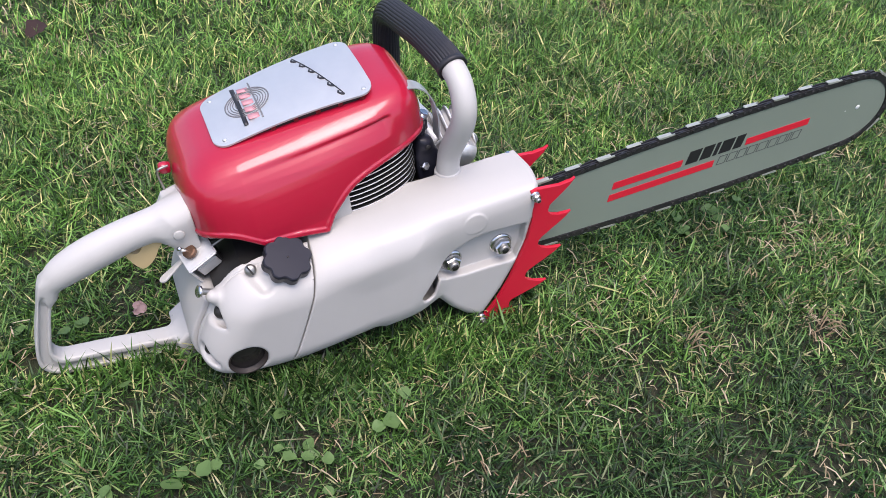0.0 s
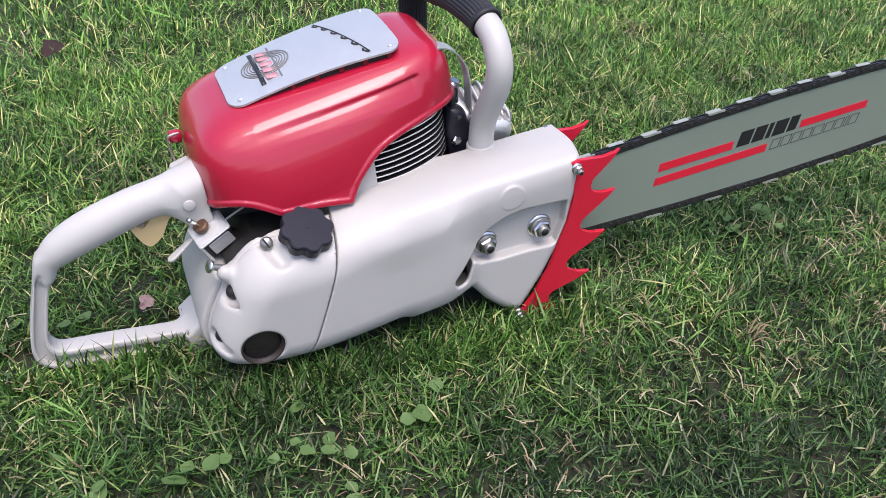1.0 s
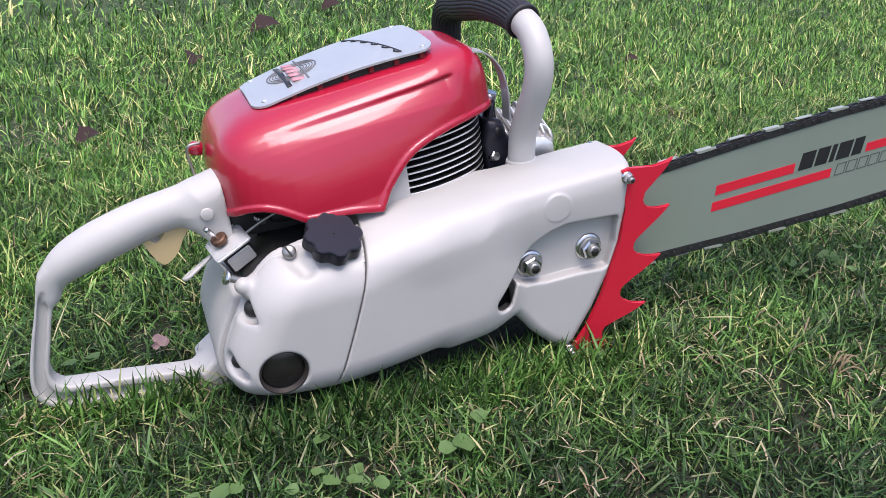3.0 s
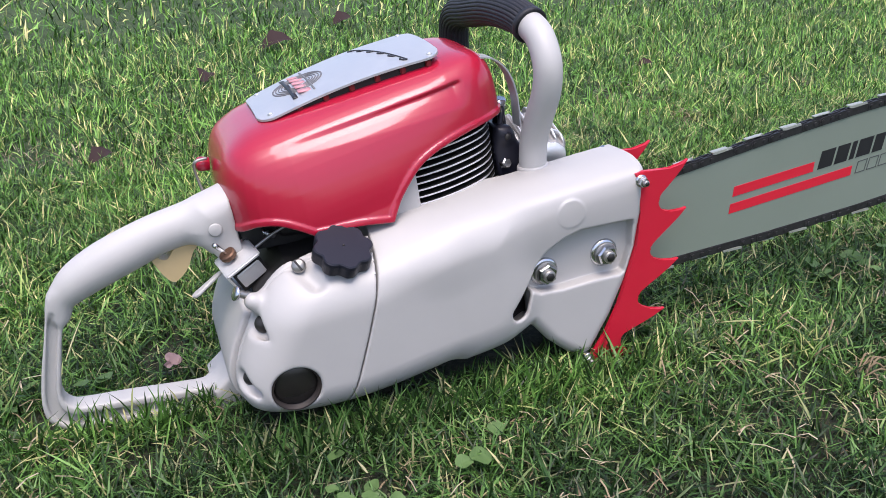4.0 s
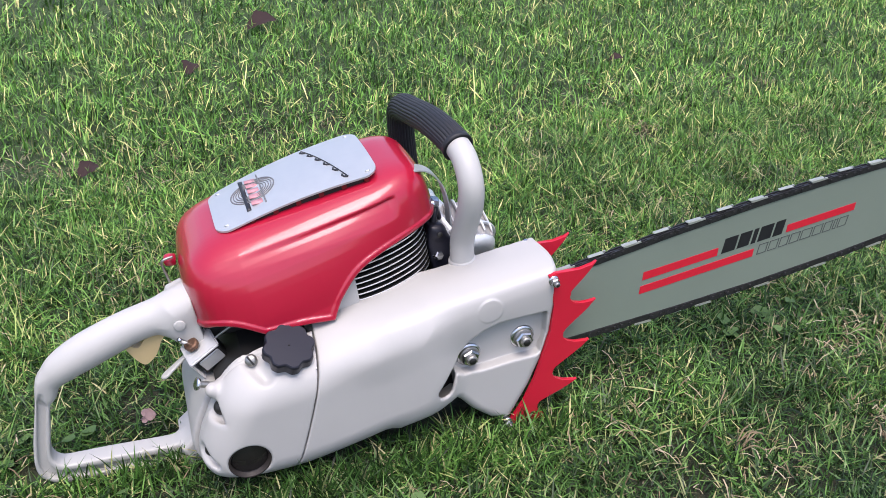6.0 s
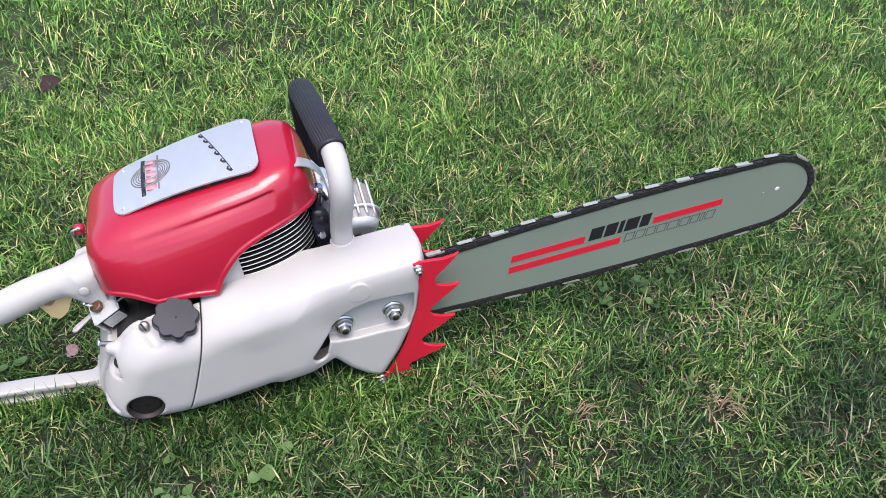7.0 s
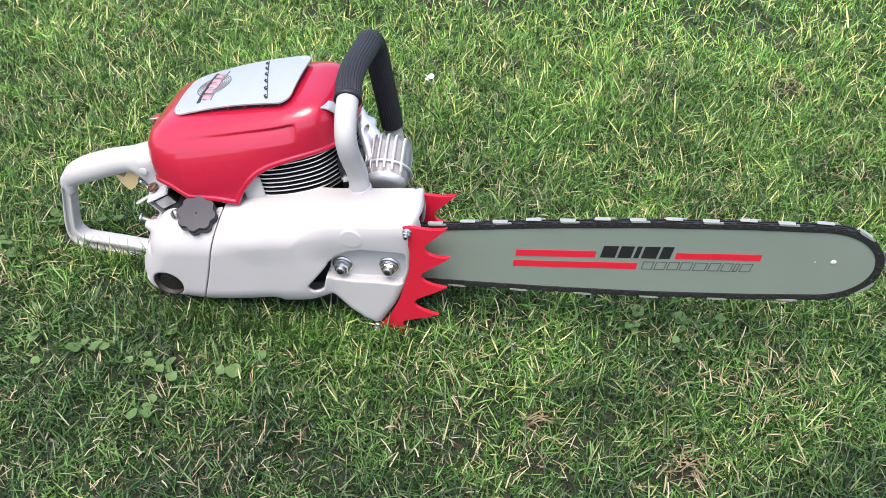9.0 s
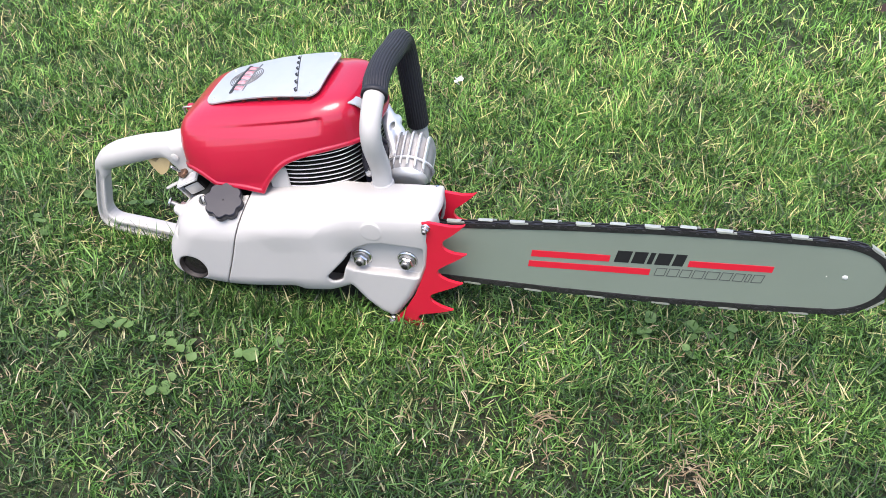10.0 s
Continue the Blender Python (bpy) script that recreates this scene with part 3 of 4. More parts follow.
print_mark("red_stripe", [slant(0.2232, 0.3218, 0.0028, 0.0132, 0.2)], DECAL_RED, "printed red stripe")
print_mark("red_stripe", [slant(0.2184, 0.3708, -0.0150, -0.0048, 0.2)], DECAL_RED, "printed red stripe")
print_mark("red_stripe", [slant(0.4167, 0.5140, 0.0033, 0.0130, 0.2)], DECAL_RED, "printed red stripe")
for x0, x1 in ((0.3275, 0.3455), (0.3485, 0.3645), (0.3675, 0.3735), (0.3765, 0.3945), (0.3975, 0.4105)):
    print_mark("logo_block", [slant(x0, x1, 0.0032, 0.0222, 0.3)], DECAL_BLACK, "plain black logo block")
x0 = 0.3765
for i, w in enumerate((0.0128, 0.0128, 0.0126, 0.0132, 0.0150, 0.0128, 0.0118, 0.0050, 0.0126)):
    q = 0.0010
    print_mark("outline_block", [slant(x0, x0 + w, -0.0150, -0.0150 + q, 0.3), slant(x0 + 0.3 * (0.0132 - q), x0 + w + 0.3 * (0.0132 - q), -0.0018 - q, -0.0018, 0.3), slant(x0, x0 + q, -0.0150, -0.0018, 0.3), slant(x0 + w - q, x0 + w, -0.0150, -0.0018, 0.3)], DECAL_GREY, "thin outlined logo block")
    x0 += w + 0.0023


# ---- saw chain ----
track = bar_line(0.0)
dense = crom(track, 8)
gaps = np.linalg.norm(np.diff(dense, axis=0), axis=1)
dist = np.concatenate([[0], np.cumsum(gaps)])


def on_track(s, out):
    """Place and direction at a length s round the bar, out from its edge."""
    p = np.array([np.interp(s, dist, dense[:, 0]), np.interp(s, dist, dense[:, 1])])
    e = 0.001
    t = np.array([np.interp(s + e, dist, dense[:, 0]) - np.interp(s - e, dist, dense[:, 0]), np.interp(s + e, dist, dense[:, 1]) - np.interp(s - e, dist, dense[:, 1])])
    t /= np.linalg.norm(t)
    return p + out * np.array([-t[1], t[0]]), t


def strap_mesh():
    """One tie strap: a plate with two round ends and a waist."""
    pts = []
    for cx, q0 in ((0.0056, -90), (-0.0056, 90)):
        for k in range(7):
            q = radians(q0 + 30 * k)
            pts.append((cx + 0.0044 * math.cos(q), 0.0040 * math.sin(q)))
    bm = prism(pts, -0.0007, 0.0007)
    for cx in (0.0056, -0.0056):
        lathe([(0.0, 0.0022), (0.0011, 0.0020)], (cx, -0.0005, 0), (0, -1, 0), 8, bm)
    bmesh.ops.recalc_face_normals(bm, faces=bm.faces)
    me = bpy.data.meshes.new("strap")
    bm.to_mesh(me)
    bm.free()
    me.materials.append(CHAIN)
    return me


def cutter_mesh(side):
    """One chipper tooth: upright side plate, a folded-over top plate and a depth gauge."""
    bm = prism([(-0.009, 0.0026), (0.009, 0.0026), (0.0095, 0.003), (0.0088, 0.0048), (0.0058, 0.0050), (0.0046, 0.0038), (0.0030, 0.0038), (0.0042, 0.0051), (-0.0130, 0.0057), (-0.0130, 0.0036)], -0.0007, 0.0007)
    bmesh.ops.recalc_face_normals(bm, faces=bm.faces)
    plate = bmesh.new()
    box((-0.0046, 0.0026 * side, 0.0053), (0.0190, 0.0046, 0.0010), (0, 2.6, 0), 0.0003, plate)
    me2 = bpy.data.meshes.new("tmp")
    plate.to_mesh(me2)
    plate.free()
    bm.from_mesh(me2)
    bpy.data.meshes.remove(me2)
    me = bpy.data.meshes.new("cutter")
    bm.to_mesh(me)
    bm.free()
    me.materials.append(CHAIN)
    me.materials.append(CUTTER)
    for p in me.polygons:
        p.material_index = 1
    return me


chain = saw_part("saw_chain", prism([tuple(p) for p in bar_line(0.0052)], 0.0006, 0.0046), CHAIN, "dark steel saw chain with bright cutters", False)


def side_band(y0, y1):
    """The close row of link plates along one side of the bar, as a ring round its edge."""
    bm = bmesh.new()
    rings = [[bm.verts.new((x, y, z)) for x, z in bar_line(g)] for g, y in ((0.0058, y0), (-0.0020, y0), (-0.0020, y1), (0.0058, y1))]
    for a, b in zip(rings, rings[1:] + rings[:1]):
        for k in range(len(a) - 1):
            bm.faces.new((a[k], a[k + 1], b[k + 1], b[k]))
    return bm


for y0, y1 in ((-0.0009, 0.0), (0.0052, 0.0061)):
    part("chain_side", side_band(y0, y1), CHAIN, chain, "", False)
STRAP, CUT_NEAR, CUT_FAR = strap_mesh(), cutter_mesh(1), cutter_mesh(-1)


def on_chain(name, me, s, y, out):
    p, t = on_track(s, out)
    ob = part(name, me, CHAIN, chain, "", False)
    ob.location = (p[0], y, p[1])
    ob.rotation_euler = (0, -math.atan2(t[1], t[0]), 0)
    return ob


step = 0.01026
count = int((dist[-1] - 0.06) / step)
for k in range(count):
    s = 0.03 + k * step
    phase = k % 8
    if phase in (0, 4):
        on_chain("cutter", CUT_NEAR if phase == 0 else CUT_FAR, s, -0.0006 if phase == 0 else 0.0058, 0.0035)
        on_chain("link", STRAP, s, 0.0060 if phase == 0 else -0.0008, 0.0026)
    elif k % 2 == 0:
        on_chain("link", STRAP, s, -0.0008, 0.0026)
        on_chain("link", STRAP, s, 0.0060, 0.0026)
    else:
        on_chain("link", STRAP, s, 0.0012, 0.0034)

# ---- red hood ----
SIDE = crom([(-0.262, 0.05), (-0.266, 0.10), (-0.266, 0.128), (-0.258, 0.150), (-0.241, 0.170), (-0.212, 0.184), (-0.13, 0.196), (-0.05, 0.2045), (-0.018, 0.2015), (0.004, 0.185), (0.016, 0.154), (0.018, 0.115), (0.018, 0.05)], 5, True)
PLAN_NEAR = [(-0.262, 0.048), (-0.238, 0.012), (-0.200, -0.006), (-0.150, -0.008), (-0.105, -0.002), (-0.055, 0.013), (-0.010, 0.037), (0.012, 0.064)]
PLAN = crom([(-0.269, 0.078), *PLAN_NEAR, (0.018, 0.100), *[(x + (0.004 if x > -0.02 else 0), 0.204 - y) for x, y in PLAN_NEAR[::-1]], (-0.269, 0.122)], 4, True)
SHOULDER = [(0.030, -0.0004), (0.048, -0.0035), (0.063, -0.0105), (0.078, -0.0235), (0.090, -0.043), (0.099, -0.069), (0.104, -0.097), (0.105, -0.16)]
SECTION = crom([(0.0, 0.0), *SHOULDER, *[(-a, b) for a, b in SHOULDER[::-1]]], 3, True)
HEM = np.concatenate([crom([(-0.30, 0.100), (-0.262, 0.096), (-0.240, 0.105), (-0.220, 0.103), (-0.1965, 0.0895)], 5), crom([(-0.196, 0.0892), (-0.160, 0.088), (-0.1275, 0.0825)], 4), crom([(-0.1265, 0.0830), (-0.114, 0.102), (-0.090, 0.124), (-0.055, 0.135), (-0.012, 0.137), (0.05, 0.133)], 6), [(0.05, 0.3), (-0.30, 0.3)]])


def hood_top(x):
    return np.interp(x, [-0.27, -0.212, -0.13, -0.05, 0.02], [0.176, 0.186, 0.196, 0.2045, 0.209])


def hood_skin(x, y, z):
    width = np.interp(x, [-0.27, -0.2, -0.13, -0.05, 0.02], [0.92, 1.0, 1.0, 0.97, 0.90])
    a = poly(x + 0 * z, z + 0 * x, SIDE)
    b = poly(x + 0 * y, y + 0 * x, PLAN)
    c = poly((y - 0.100) / width + 0 * z + 0 * x, z - hood_top(x) + 0 * y, SECTION)
    d = smax(smax(a, c, 0.022), b, 0.020)
    # the pressed crease along each shoulder, deepest towards the front
    t = np.clip((x + 0.232) / 0.195, 0, 1)
    crease = 0.162 + 0.019 * t
    below = crease - z
    depth = 0.0044 * t ** 1.2 * np.clip((-0.034 - x) / 0.010, 0, 1)
    into = np.clip((below + 0.0030) / 0.0050, 0, 1)
    d = d + depth * into * into * (3 - 2 * into) * np.clip(1 - (below - 0.002) / (0.005 + 0.013 * t), 0, 1)
    return d


def hood(x, y, z):
    d = hood_skin(x, y, z)
    hem = poly(x + 0 * z, z + 0 * x, HEM)
    lip = np.clip((hem + 0.0065) / 0.0012, 0, 1)
    d = d - 0.0016 * lip
    d = smax(d, hem, 0.0015)
    shell = np.maximum(d, -(hood_skin(x, y, z) + 0.0035))
    return shell


hood_ob = saw_part("engine_hood", cast_mesh("engine_hood", hood, (-0.276, -0.012, 0.07), (0.024, 0.206, 0.213), 0.0014), RED, "glossy red pressed engine hood")

# Cover plate with badge
PX0, PX1 = -0.2135, -0.0435


def plate_point(u, w, lift=0.0):
    """u along (0 rear to 1 front), w across (-1 near to 1 far)."""
    half = 0.0462 + 0.0105 * u
    x = PX0 + (PX1 - PX0) * u
    z = 0.1835 + 0.0245 * u + 0.0055 * math.sin(math.pi * min(1, max(0, u))) - 0.0040 * w * w + lift
    return Vector((x, 0.1015 + half * w, z))


def rounded_plate(inset, lift0, lift1, nu=44):
    bm = bmesh.new()
    rows = {}
    for top in (0, 1):
        for i in range(nu + 1):
            u = 0.5 - 0.5 * math.cos(math.pi * i / nu)
            # corners rounded in plan
            near_end = min(u, 1 - u) * 0.17 / 0.016
            cut = 1 - (1 - math.sqrt(max(0, 1 - (1 - min(1, near_end)) ** 2))) * (0.32 if u > 0.5 else 0.36)
            uu = inset / 0.17 + u * (1 - 2 * inset / 0.17)
            for j in range(11):
                w = (-1 + 2 * j / 10) * cut * (1 - inset / 0.05)
                rows[top, i, j] = bm.verts.new(plate_point(uu, w, lift1 if top else lift0))
    for i in range(nu):
        for j in range(10):
            for top in (0, 1):
                q = [rows[top, i, j], rows[top, i + 1, j], rows[top, i + 1, j + 1], rows[top, i, j + 1]]
                bm.faces.new(q if top else q[::-1])
    for i in range(nu):
        for j in (0, 10):
            bm.faces.new((rows[0, i, j], rows[0, i + 1, j], rows[1, i + 1, j], rows[1, i, j]))
    for j in range(10):
        for i in (0, nu):
            bm.faces.new((rows[0, i, j], rows[0, i, j + 1], rows[1, i, j + 1], rows[1, i, j]))
    return bm


plate = saw_part("cover_plate", rounded_plate(0.0, -0.0016, 0.0004), ALU, "brushed aluminium cover plate with faded badge", False)
# dark slab in place of the shaded gap under the plate
part("plate_gap_fill", rounded_plate(0.0045, -0.011, -0.0016), DARK, plate, "", False)
for i in range(7):
    p = plate_point(0.08 + 0.14 * i, -0.90, -0.006)
    part("lug", box(p, (0.005, 0.006, 0.006), (0, 0, 0), 0.0008), RED_DARK, plate, "", False)
for u, w in ((0.07, -0.80), (0.07, 0.78), (0.94, -0.84), (0.94, 0.84)):
    p = plate_point(u, w)
    part("rivet", lathe([(0, 0.0028), (0.0012, 0.0024), (0.0017, 0.0012)], p, (0.0, 0, 1), 14), ALU, plate)


def plate_ribbon(points, width, lift):
    """A flat raised line on the plate, through (u, w) points."""
    bm = bmesh.new()
    line = [plate_point(u, w, lift) for u, w in points]
    prev = None
    for i, p in enumerate(line):
        t = (line[min(i + 1, len(line) - 1)] - line[max(i - 1, 0)]).normalized()
        side = t.cross(Vector((0, 0, 1))).normalized() * width / 2
        up = Vector((0, 0, 0.0009))
        cur = [bm.verts.new(p + side), bm.verts.new(p - side), bm.verts.new(p - side + up), bm.verts.new(p + side + up)]
        if prev:
            for k in range(4):
                bm.faces.new((prev[k], prev[(k + 1) % 4], cur[(k + 1) % 4], cur[k]))
        else:
            bm.faces.new(cur)
        prev = cur
    bm.faces.new(prev)
    return bm


part("badge_bar", plate_ribbon([(0.218, -0.70 + 1.46 * k / 12) for k in range(13)], 0.0046, 0.0003), DECAL_BLACK, plate, "dark badge bar")
part("badge_bar", plate_ribbon([(0.325, -0.66 + 1.38 * k / 12) for k in range(13)], 0.0016, 0.0003), BADGE_LINE, plate)
for ring in (1.0, 0.88, 0.76, 0.64, 0.52):
    arc = []
    for k in range(49):
        q = 2 * math.pi * k / 48
        arc.append((0.272 + 0.138 * ring * math.cos(q), 0.04 + 0.46 * ring * math.sin(q)))
    part("badge_ring", plate_ribbon(arc, 0.0013 if ring == 1.0 else 0.0008, 0.0002), BADGE_LINE, plate)
for k in range(5):
    w = -0.60 + 0.255 * k
    part("badge_block", plate_ribbon([(0.276, w), (0.276, w + 0.16)], 0.0118, 0.0007), BADGE_PINK, plate, "faded pink-red enamel block")
# flowing script mark: a plain stroke with small swellings, no lettering
part("script_mark", plate_ribbon([(0.63 + 0.18 * k / 20 + 0.012, 0.90 - 1.74 * k / 20) for k in range(21)], 0.0009, 0.0003), DECAL_BLACK, plate, "dark metal script mark")
for k in range(6):
    t = 0.06 + 0.178 * k
    u, w = 0.63 + 0.18 * t, 0.90 - 1.74 * t
    part("script_stroke", plate_ribbon([(u - 0.004, w + 0.05), (u - 0.011, w), (u + 0.004, w - 0.07), (u + 0.012, w - 0.10), (u + 0.010, w - 0.03)], 0.0019, 0.0003), DECAL_BLACK, plate)

# Rear hood catch: red button and wire bail
catch = saw_part("hood_catch", lathe([(0, 0.006), (0.006, 0.0068), (0.010, 0.0062), (0.012, 0.004)], (-0.262, 0.104, 0.142), (-1, 0, 0.25), 20), RED)
part("wire_bail", tube(crom([(-0.263, 0.096, 0.150), (-0.2735, 0.094, 0.150), (-0.276, 0.098, 0.14), (-0.273, 0.098, 0.11), (-0.268, 0.100, 0.09)], 6), 0.0014, 8), DULL, catch)
# grey strap that holds the front of the hood
strap_line = crom([(-0.007, 0.0610, 0.1905), (0.003, 0.0610, 0.1880), (0.013, 0.0605, 0.1800), (0.0205, 0.0590, 0.1660), (0.0235, 0.0570, 0.1450), (0.0220, 0.0550, 0.1180)], 5)
bm = bmesh.new()
prev = None
for p, (tan, _, _) in zip(strap_line, frames_along(strap_line)):
    out = np.cross((0, 1, 0), tan) * 0.0007
    cur = [bm.verts.new(p + np.array((0, w, 0)) + k * out) for w, k in ((-0.0085, -1), (0.0085, -1), (0.0085, 1), (-0.0085, 1))]
    if prev:
        for k in range(4):
            bm.faces.new((prev[k], prev[(k + 1) % 4], cur[(k + 1) % 4], cur[k]))
    else:
        bm.faces.new(cur)
    prev = cur
bm.faces.new(prev)
saw_part("hood_strap", bm, ALU, "bare metal hood strap", False)

# ---- cylinder with cooling fins ----
def fin_outline(shift):
    return crom([(-0.100 - shift, 0.026), (-0.096 - shift, 0.0165 - shift), (-0.066, 0.0185 - shift), (-0.034, 0.0295 - shift), (-0.014 + shift * 0.6, 0.045 - shift * 0.6), (-0.002 + shift, 0.072), (-0.002 + shift, 0.14), (-0.100 - shift, 0.14)], 4, True)


cyl = saw_part("cylinder", cast_mesh("cylinder", lambda x, y, z: np.maximum(poly(x + 0 * y, y + 0 * x, fin_outline(-0.016)), np.abs(z - 0.102) - 0.036) + 0 * z, (-0.11, -0.005, 0.06), (0.012, 0.15, 0.17), 0.003), DARK, "finned engine cylinder", False)
for i in range(10):
    z0 = 0.076 + 0.0066 * i
    bm = bmesh.new()
    out = fin_outline(0.0)
    lo = [bm.verts.new((x, y, z0)) for x, y in out]
    hi = [bm.verts.new((x, y, z0 + 0.0016)) for x, y in out]
    bm.faces.new(lo[::-1]), bm.faces.new(hi)
    # upper and lower fin faces are dark; only the rims are bright
    for k in range(len(lo)):
        bm.faces.new((lo[k], lo[(k + 1) % len(lo)], hi[(k + 1) % len(lo)], hi[k])).material_index = 1
    fin = part("fin", bm, DARK, cyl, "", False)
    fin.data.materials.append(FIN)
saw_part("baffle_plate", box((-0.1095, 0.0145, 0.094), (0.027, 0.003, 0.040), (0, 0, 2), 0.001), HANDLE_WHITE, "pale sheet-metal baffle", False)
# black guide block with its bolt between cylinder and front handle
blk = saw_part("guide_block", cast_mesh("guide_block", lambda x, y, z: smin(slab(poly(x + 0 * z, z + 0 * x, [(-0.004, 0.062), (0.026, 0.062), (0.022, 0.100), (0.012, 0.118), (0.0, 0.122), (-0.005, 0.1)]), y, 0.050, 0.09, 0.004), ball(x, y, z, (0.008, 0.056, 0.112), 0.009), 0.006), (-0.012, 0.04, 0.055), (0.032, 0.1, 0.13), 0.002), BLACK, "black moulded guide block")
part("block_bolt", lathe([(0, 0.0058), (0.006, 0.0058), (0.0075, 0.0045)], (0.002, 0.053, 0.085), (0.35, -1, 0.2), 6), ZINC, blk, "zinc bolt", False)
part("block_eye", lathe([(0, 0.0034), (0.001, 0.003)], (0.008, 0.0468, 0.112), (0, -1, 0.1), 14), DARK, blk)
part("plug_lead", tube(crom([(0.006, 0.06, 0.12), (0.012, 0.064, 0.133), (0.016, 0.075, 0.128), (0.02, 0.085, 0.11)], 5), 0.003, 10), BLACK, blk)
part("decompression_bolt", lathe([(0, 0.005), (0.018, 0.005), (0.018, 0.0066), (0.026, 0.0066)], (0.010, 0.075, 0.118), (0.1, -0.25, 1), 10), ZINC, blk)

# ---- muffler: ribbed aluminium pot ----
MC = np.array([0.0490, 0.091, 0.076])


def muffler(x, y, z):
    u, v, w = x - MC[0], y - MC[1], z - MC[2]
    c, s = math.cos(radians(24)), math.sin(radians(24))
    v, w = c * v + s * w, -s * v + c * w
    core = slab(np.hypot(u, w) - 0.0275, v, -0.032, 0.032, 0.012)
    hull = slab(np.hypot(u, w) - 0.0335, v, -0.026, 0.035, 0.014)
    rib = np.abs((u + 0.005) / 0.0098 - np.round((u + 0.005) / 0.0098)) * 0.0098 - 0.0013
    belt = np.abs(v + 0.010) - 0.0014
    d = smin(core, smax(hull, np.minimum(rib, belt), 0.0012), 0.002)
    return smin(d, slab(np.hypot(u + 0.03, w + 0.012) - 0.018, v, -0.02, 0.03, 0.006), 0.008)


muffler_ob = saw_part("muffler", cast_mesh("muffler", muffler, (0.0, 0.04, 0.03), (0.1, 0.145, 0.13), 0.0012), CAST, "ribbed cast aluminium muffler")
# darker cast metal between the ribs
muffler_ob.data.materials.append(CAST_DARK)
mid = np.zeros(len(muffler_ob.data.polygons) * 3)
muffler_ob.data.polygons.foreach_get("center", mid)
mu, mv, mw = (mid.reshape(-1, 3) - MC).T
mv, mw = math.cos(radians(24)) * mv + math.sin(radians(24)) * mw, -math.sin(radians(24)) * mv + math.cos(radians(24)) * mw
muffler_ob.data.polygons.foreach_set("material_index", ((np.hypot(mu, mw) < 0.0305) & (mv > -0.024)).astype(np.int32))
saw_part("exhaust_bracket", cast_mesh("exhaust_bracket", lambda x, y, z: np.maximum(smin(smin(capsule(x, y, z, (0.006, 0.135, 0.138), (0.036, 0.110, 0.090), 0.007, 0.011), capsule(x, y, z, (0.012, 0.120, 0.120), (0.030, 0.085, 0.090), 0.006, 0.008), 0.006), ball(x, y, z, (0.022, 0.130, 0.116), 0.0085), 0.003), -(np.hypot(x - 0.022, z - 0.118) - 0.003)), (-0.01, 0.07, 0.07), (0.055, 0.15, 0.15), 0.0014), CAST, "cast aluminium exhaust bracket")

# ---- front handle and grip ----
HANDLE = crom([(0.025, 0.036, 0.060), (0.0255, 0.036, 0.082), (0.0280, 0.0325, 0.108), (0.0310, 0.0200, 0.134), (0.0345, 0.0070, 0.160), (0.0370, 0.0050, 0.184), (0.0385, 0.0185, 0.2050), (0.0375, 0.039, 0.2145), (0.0340, 0.060, 0.2200), (0.0305, 0.10, 0.2200), (0.0275, 0.150, 0.212), (0.0255, 0.180, 0.207), (0.0245, 0.198, 0.196), (0.0235, 0.206, 0.176), (0.0225, 0.211, 0.140), (0.0215, 0.215, 0.095), (0.0205, 0.218, 0.03), (0.02, 0.219, -0.01)], 8)
fh = saw_part("front_handle", tube(HANDLE, 0.0132, 28), HANDLE_WHITE, "white tubular front handle")
lo_i, hi_i = 8 * 7 - 2, 8 * 15 + 6
grip_line = HANDLE[lo_i:hi_i]
grip = part("grip", tube(grip_line, 0.0160, 78, 26, 0.0008), RUBBER, fh, "black ribbed rubber grip sleeve", False)
part("grip_collar", tube(grip_line[:3], 0.0167, 32), RUBBER, grip)
saw_part("handle_socket", lathe([(-0.01, 0.0165), (0.0, 0.0150), (0.0015, 0.0140)], (0.0252, 0.036, 0.082), (0, 0, 1), 28), WHITE)


# ---- rear handle ----
TOP = [((-0.250, 0.061, 0.1165), 0.0205), ((-0.272, 0.061, 0.1130), 0.0192), ((-0.295, 0.061, 0.1095), 0.0184), ((-0.322, 0.061, 0.1062), 0.0182), ((-0.348, 0.061, 0.1000), 0.0190), ((-0.375, 0.061, 0.0925), 0.0188), ((-0.398, 0.061, 0.0835), 0.0165), ((-0.4130, 0.061, 0.0725), 0.0118), ((-0.4195, 0.061, 0.0580), 0.0085)]
LEG_OUT = crom([(-0.4235, 0.078), (-0.4395, 0.040), (-0.452, 0.009), (-0.4610, -0.020), (-0.4605, -0.039), (-0.447, -0.053), (-0.425, -0.0590), (-0.37, -0.070), (-0.295, -0.085), (-0.290, -0.058), (-0.33, -0.0525), (-0.39, -0.0405), (-0.425, -0.0345), (-0.438, -0.030), (-0.443, -0.016), (-0.434, 0.012), (-0.4235, 0.042), (-0.409, 0.076)], 3, True)
LEG_WEB = crom([(-0.427, 0.066), (-0.437, 0.040), (-0.448, 0.010), (-0.457, -0.020), (-0.455, -0.038), (-0.443, -0.0475), (-0.42, -0.0525), (-0.37, -0.063), (-0.318, -0.074), (-0.316, -0.0655), (-0.37, -0.053), (-0.42, -0.0425), (-0.442, -0.037), (-0.4475, -0.020), (-0.439, 0.010), (-0.428, 0.040), (-0.420, 0.062)], 3, True)


GRIP_LINE = crom([(*p, r) for p, r in TOP], 9)


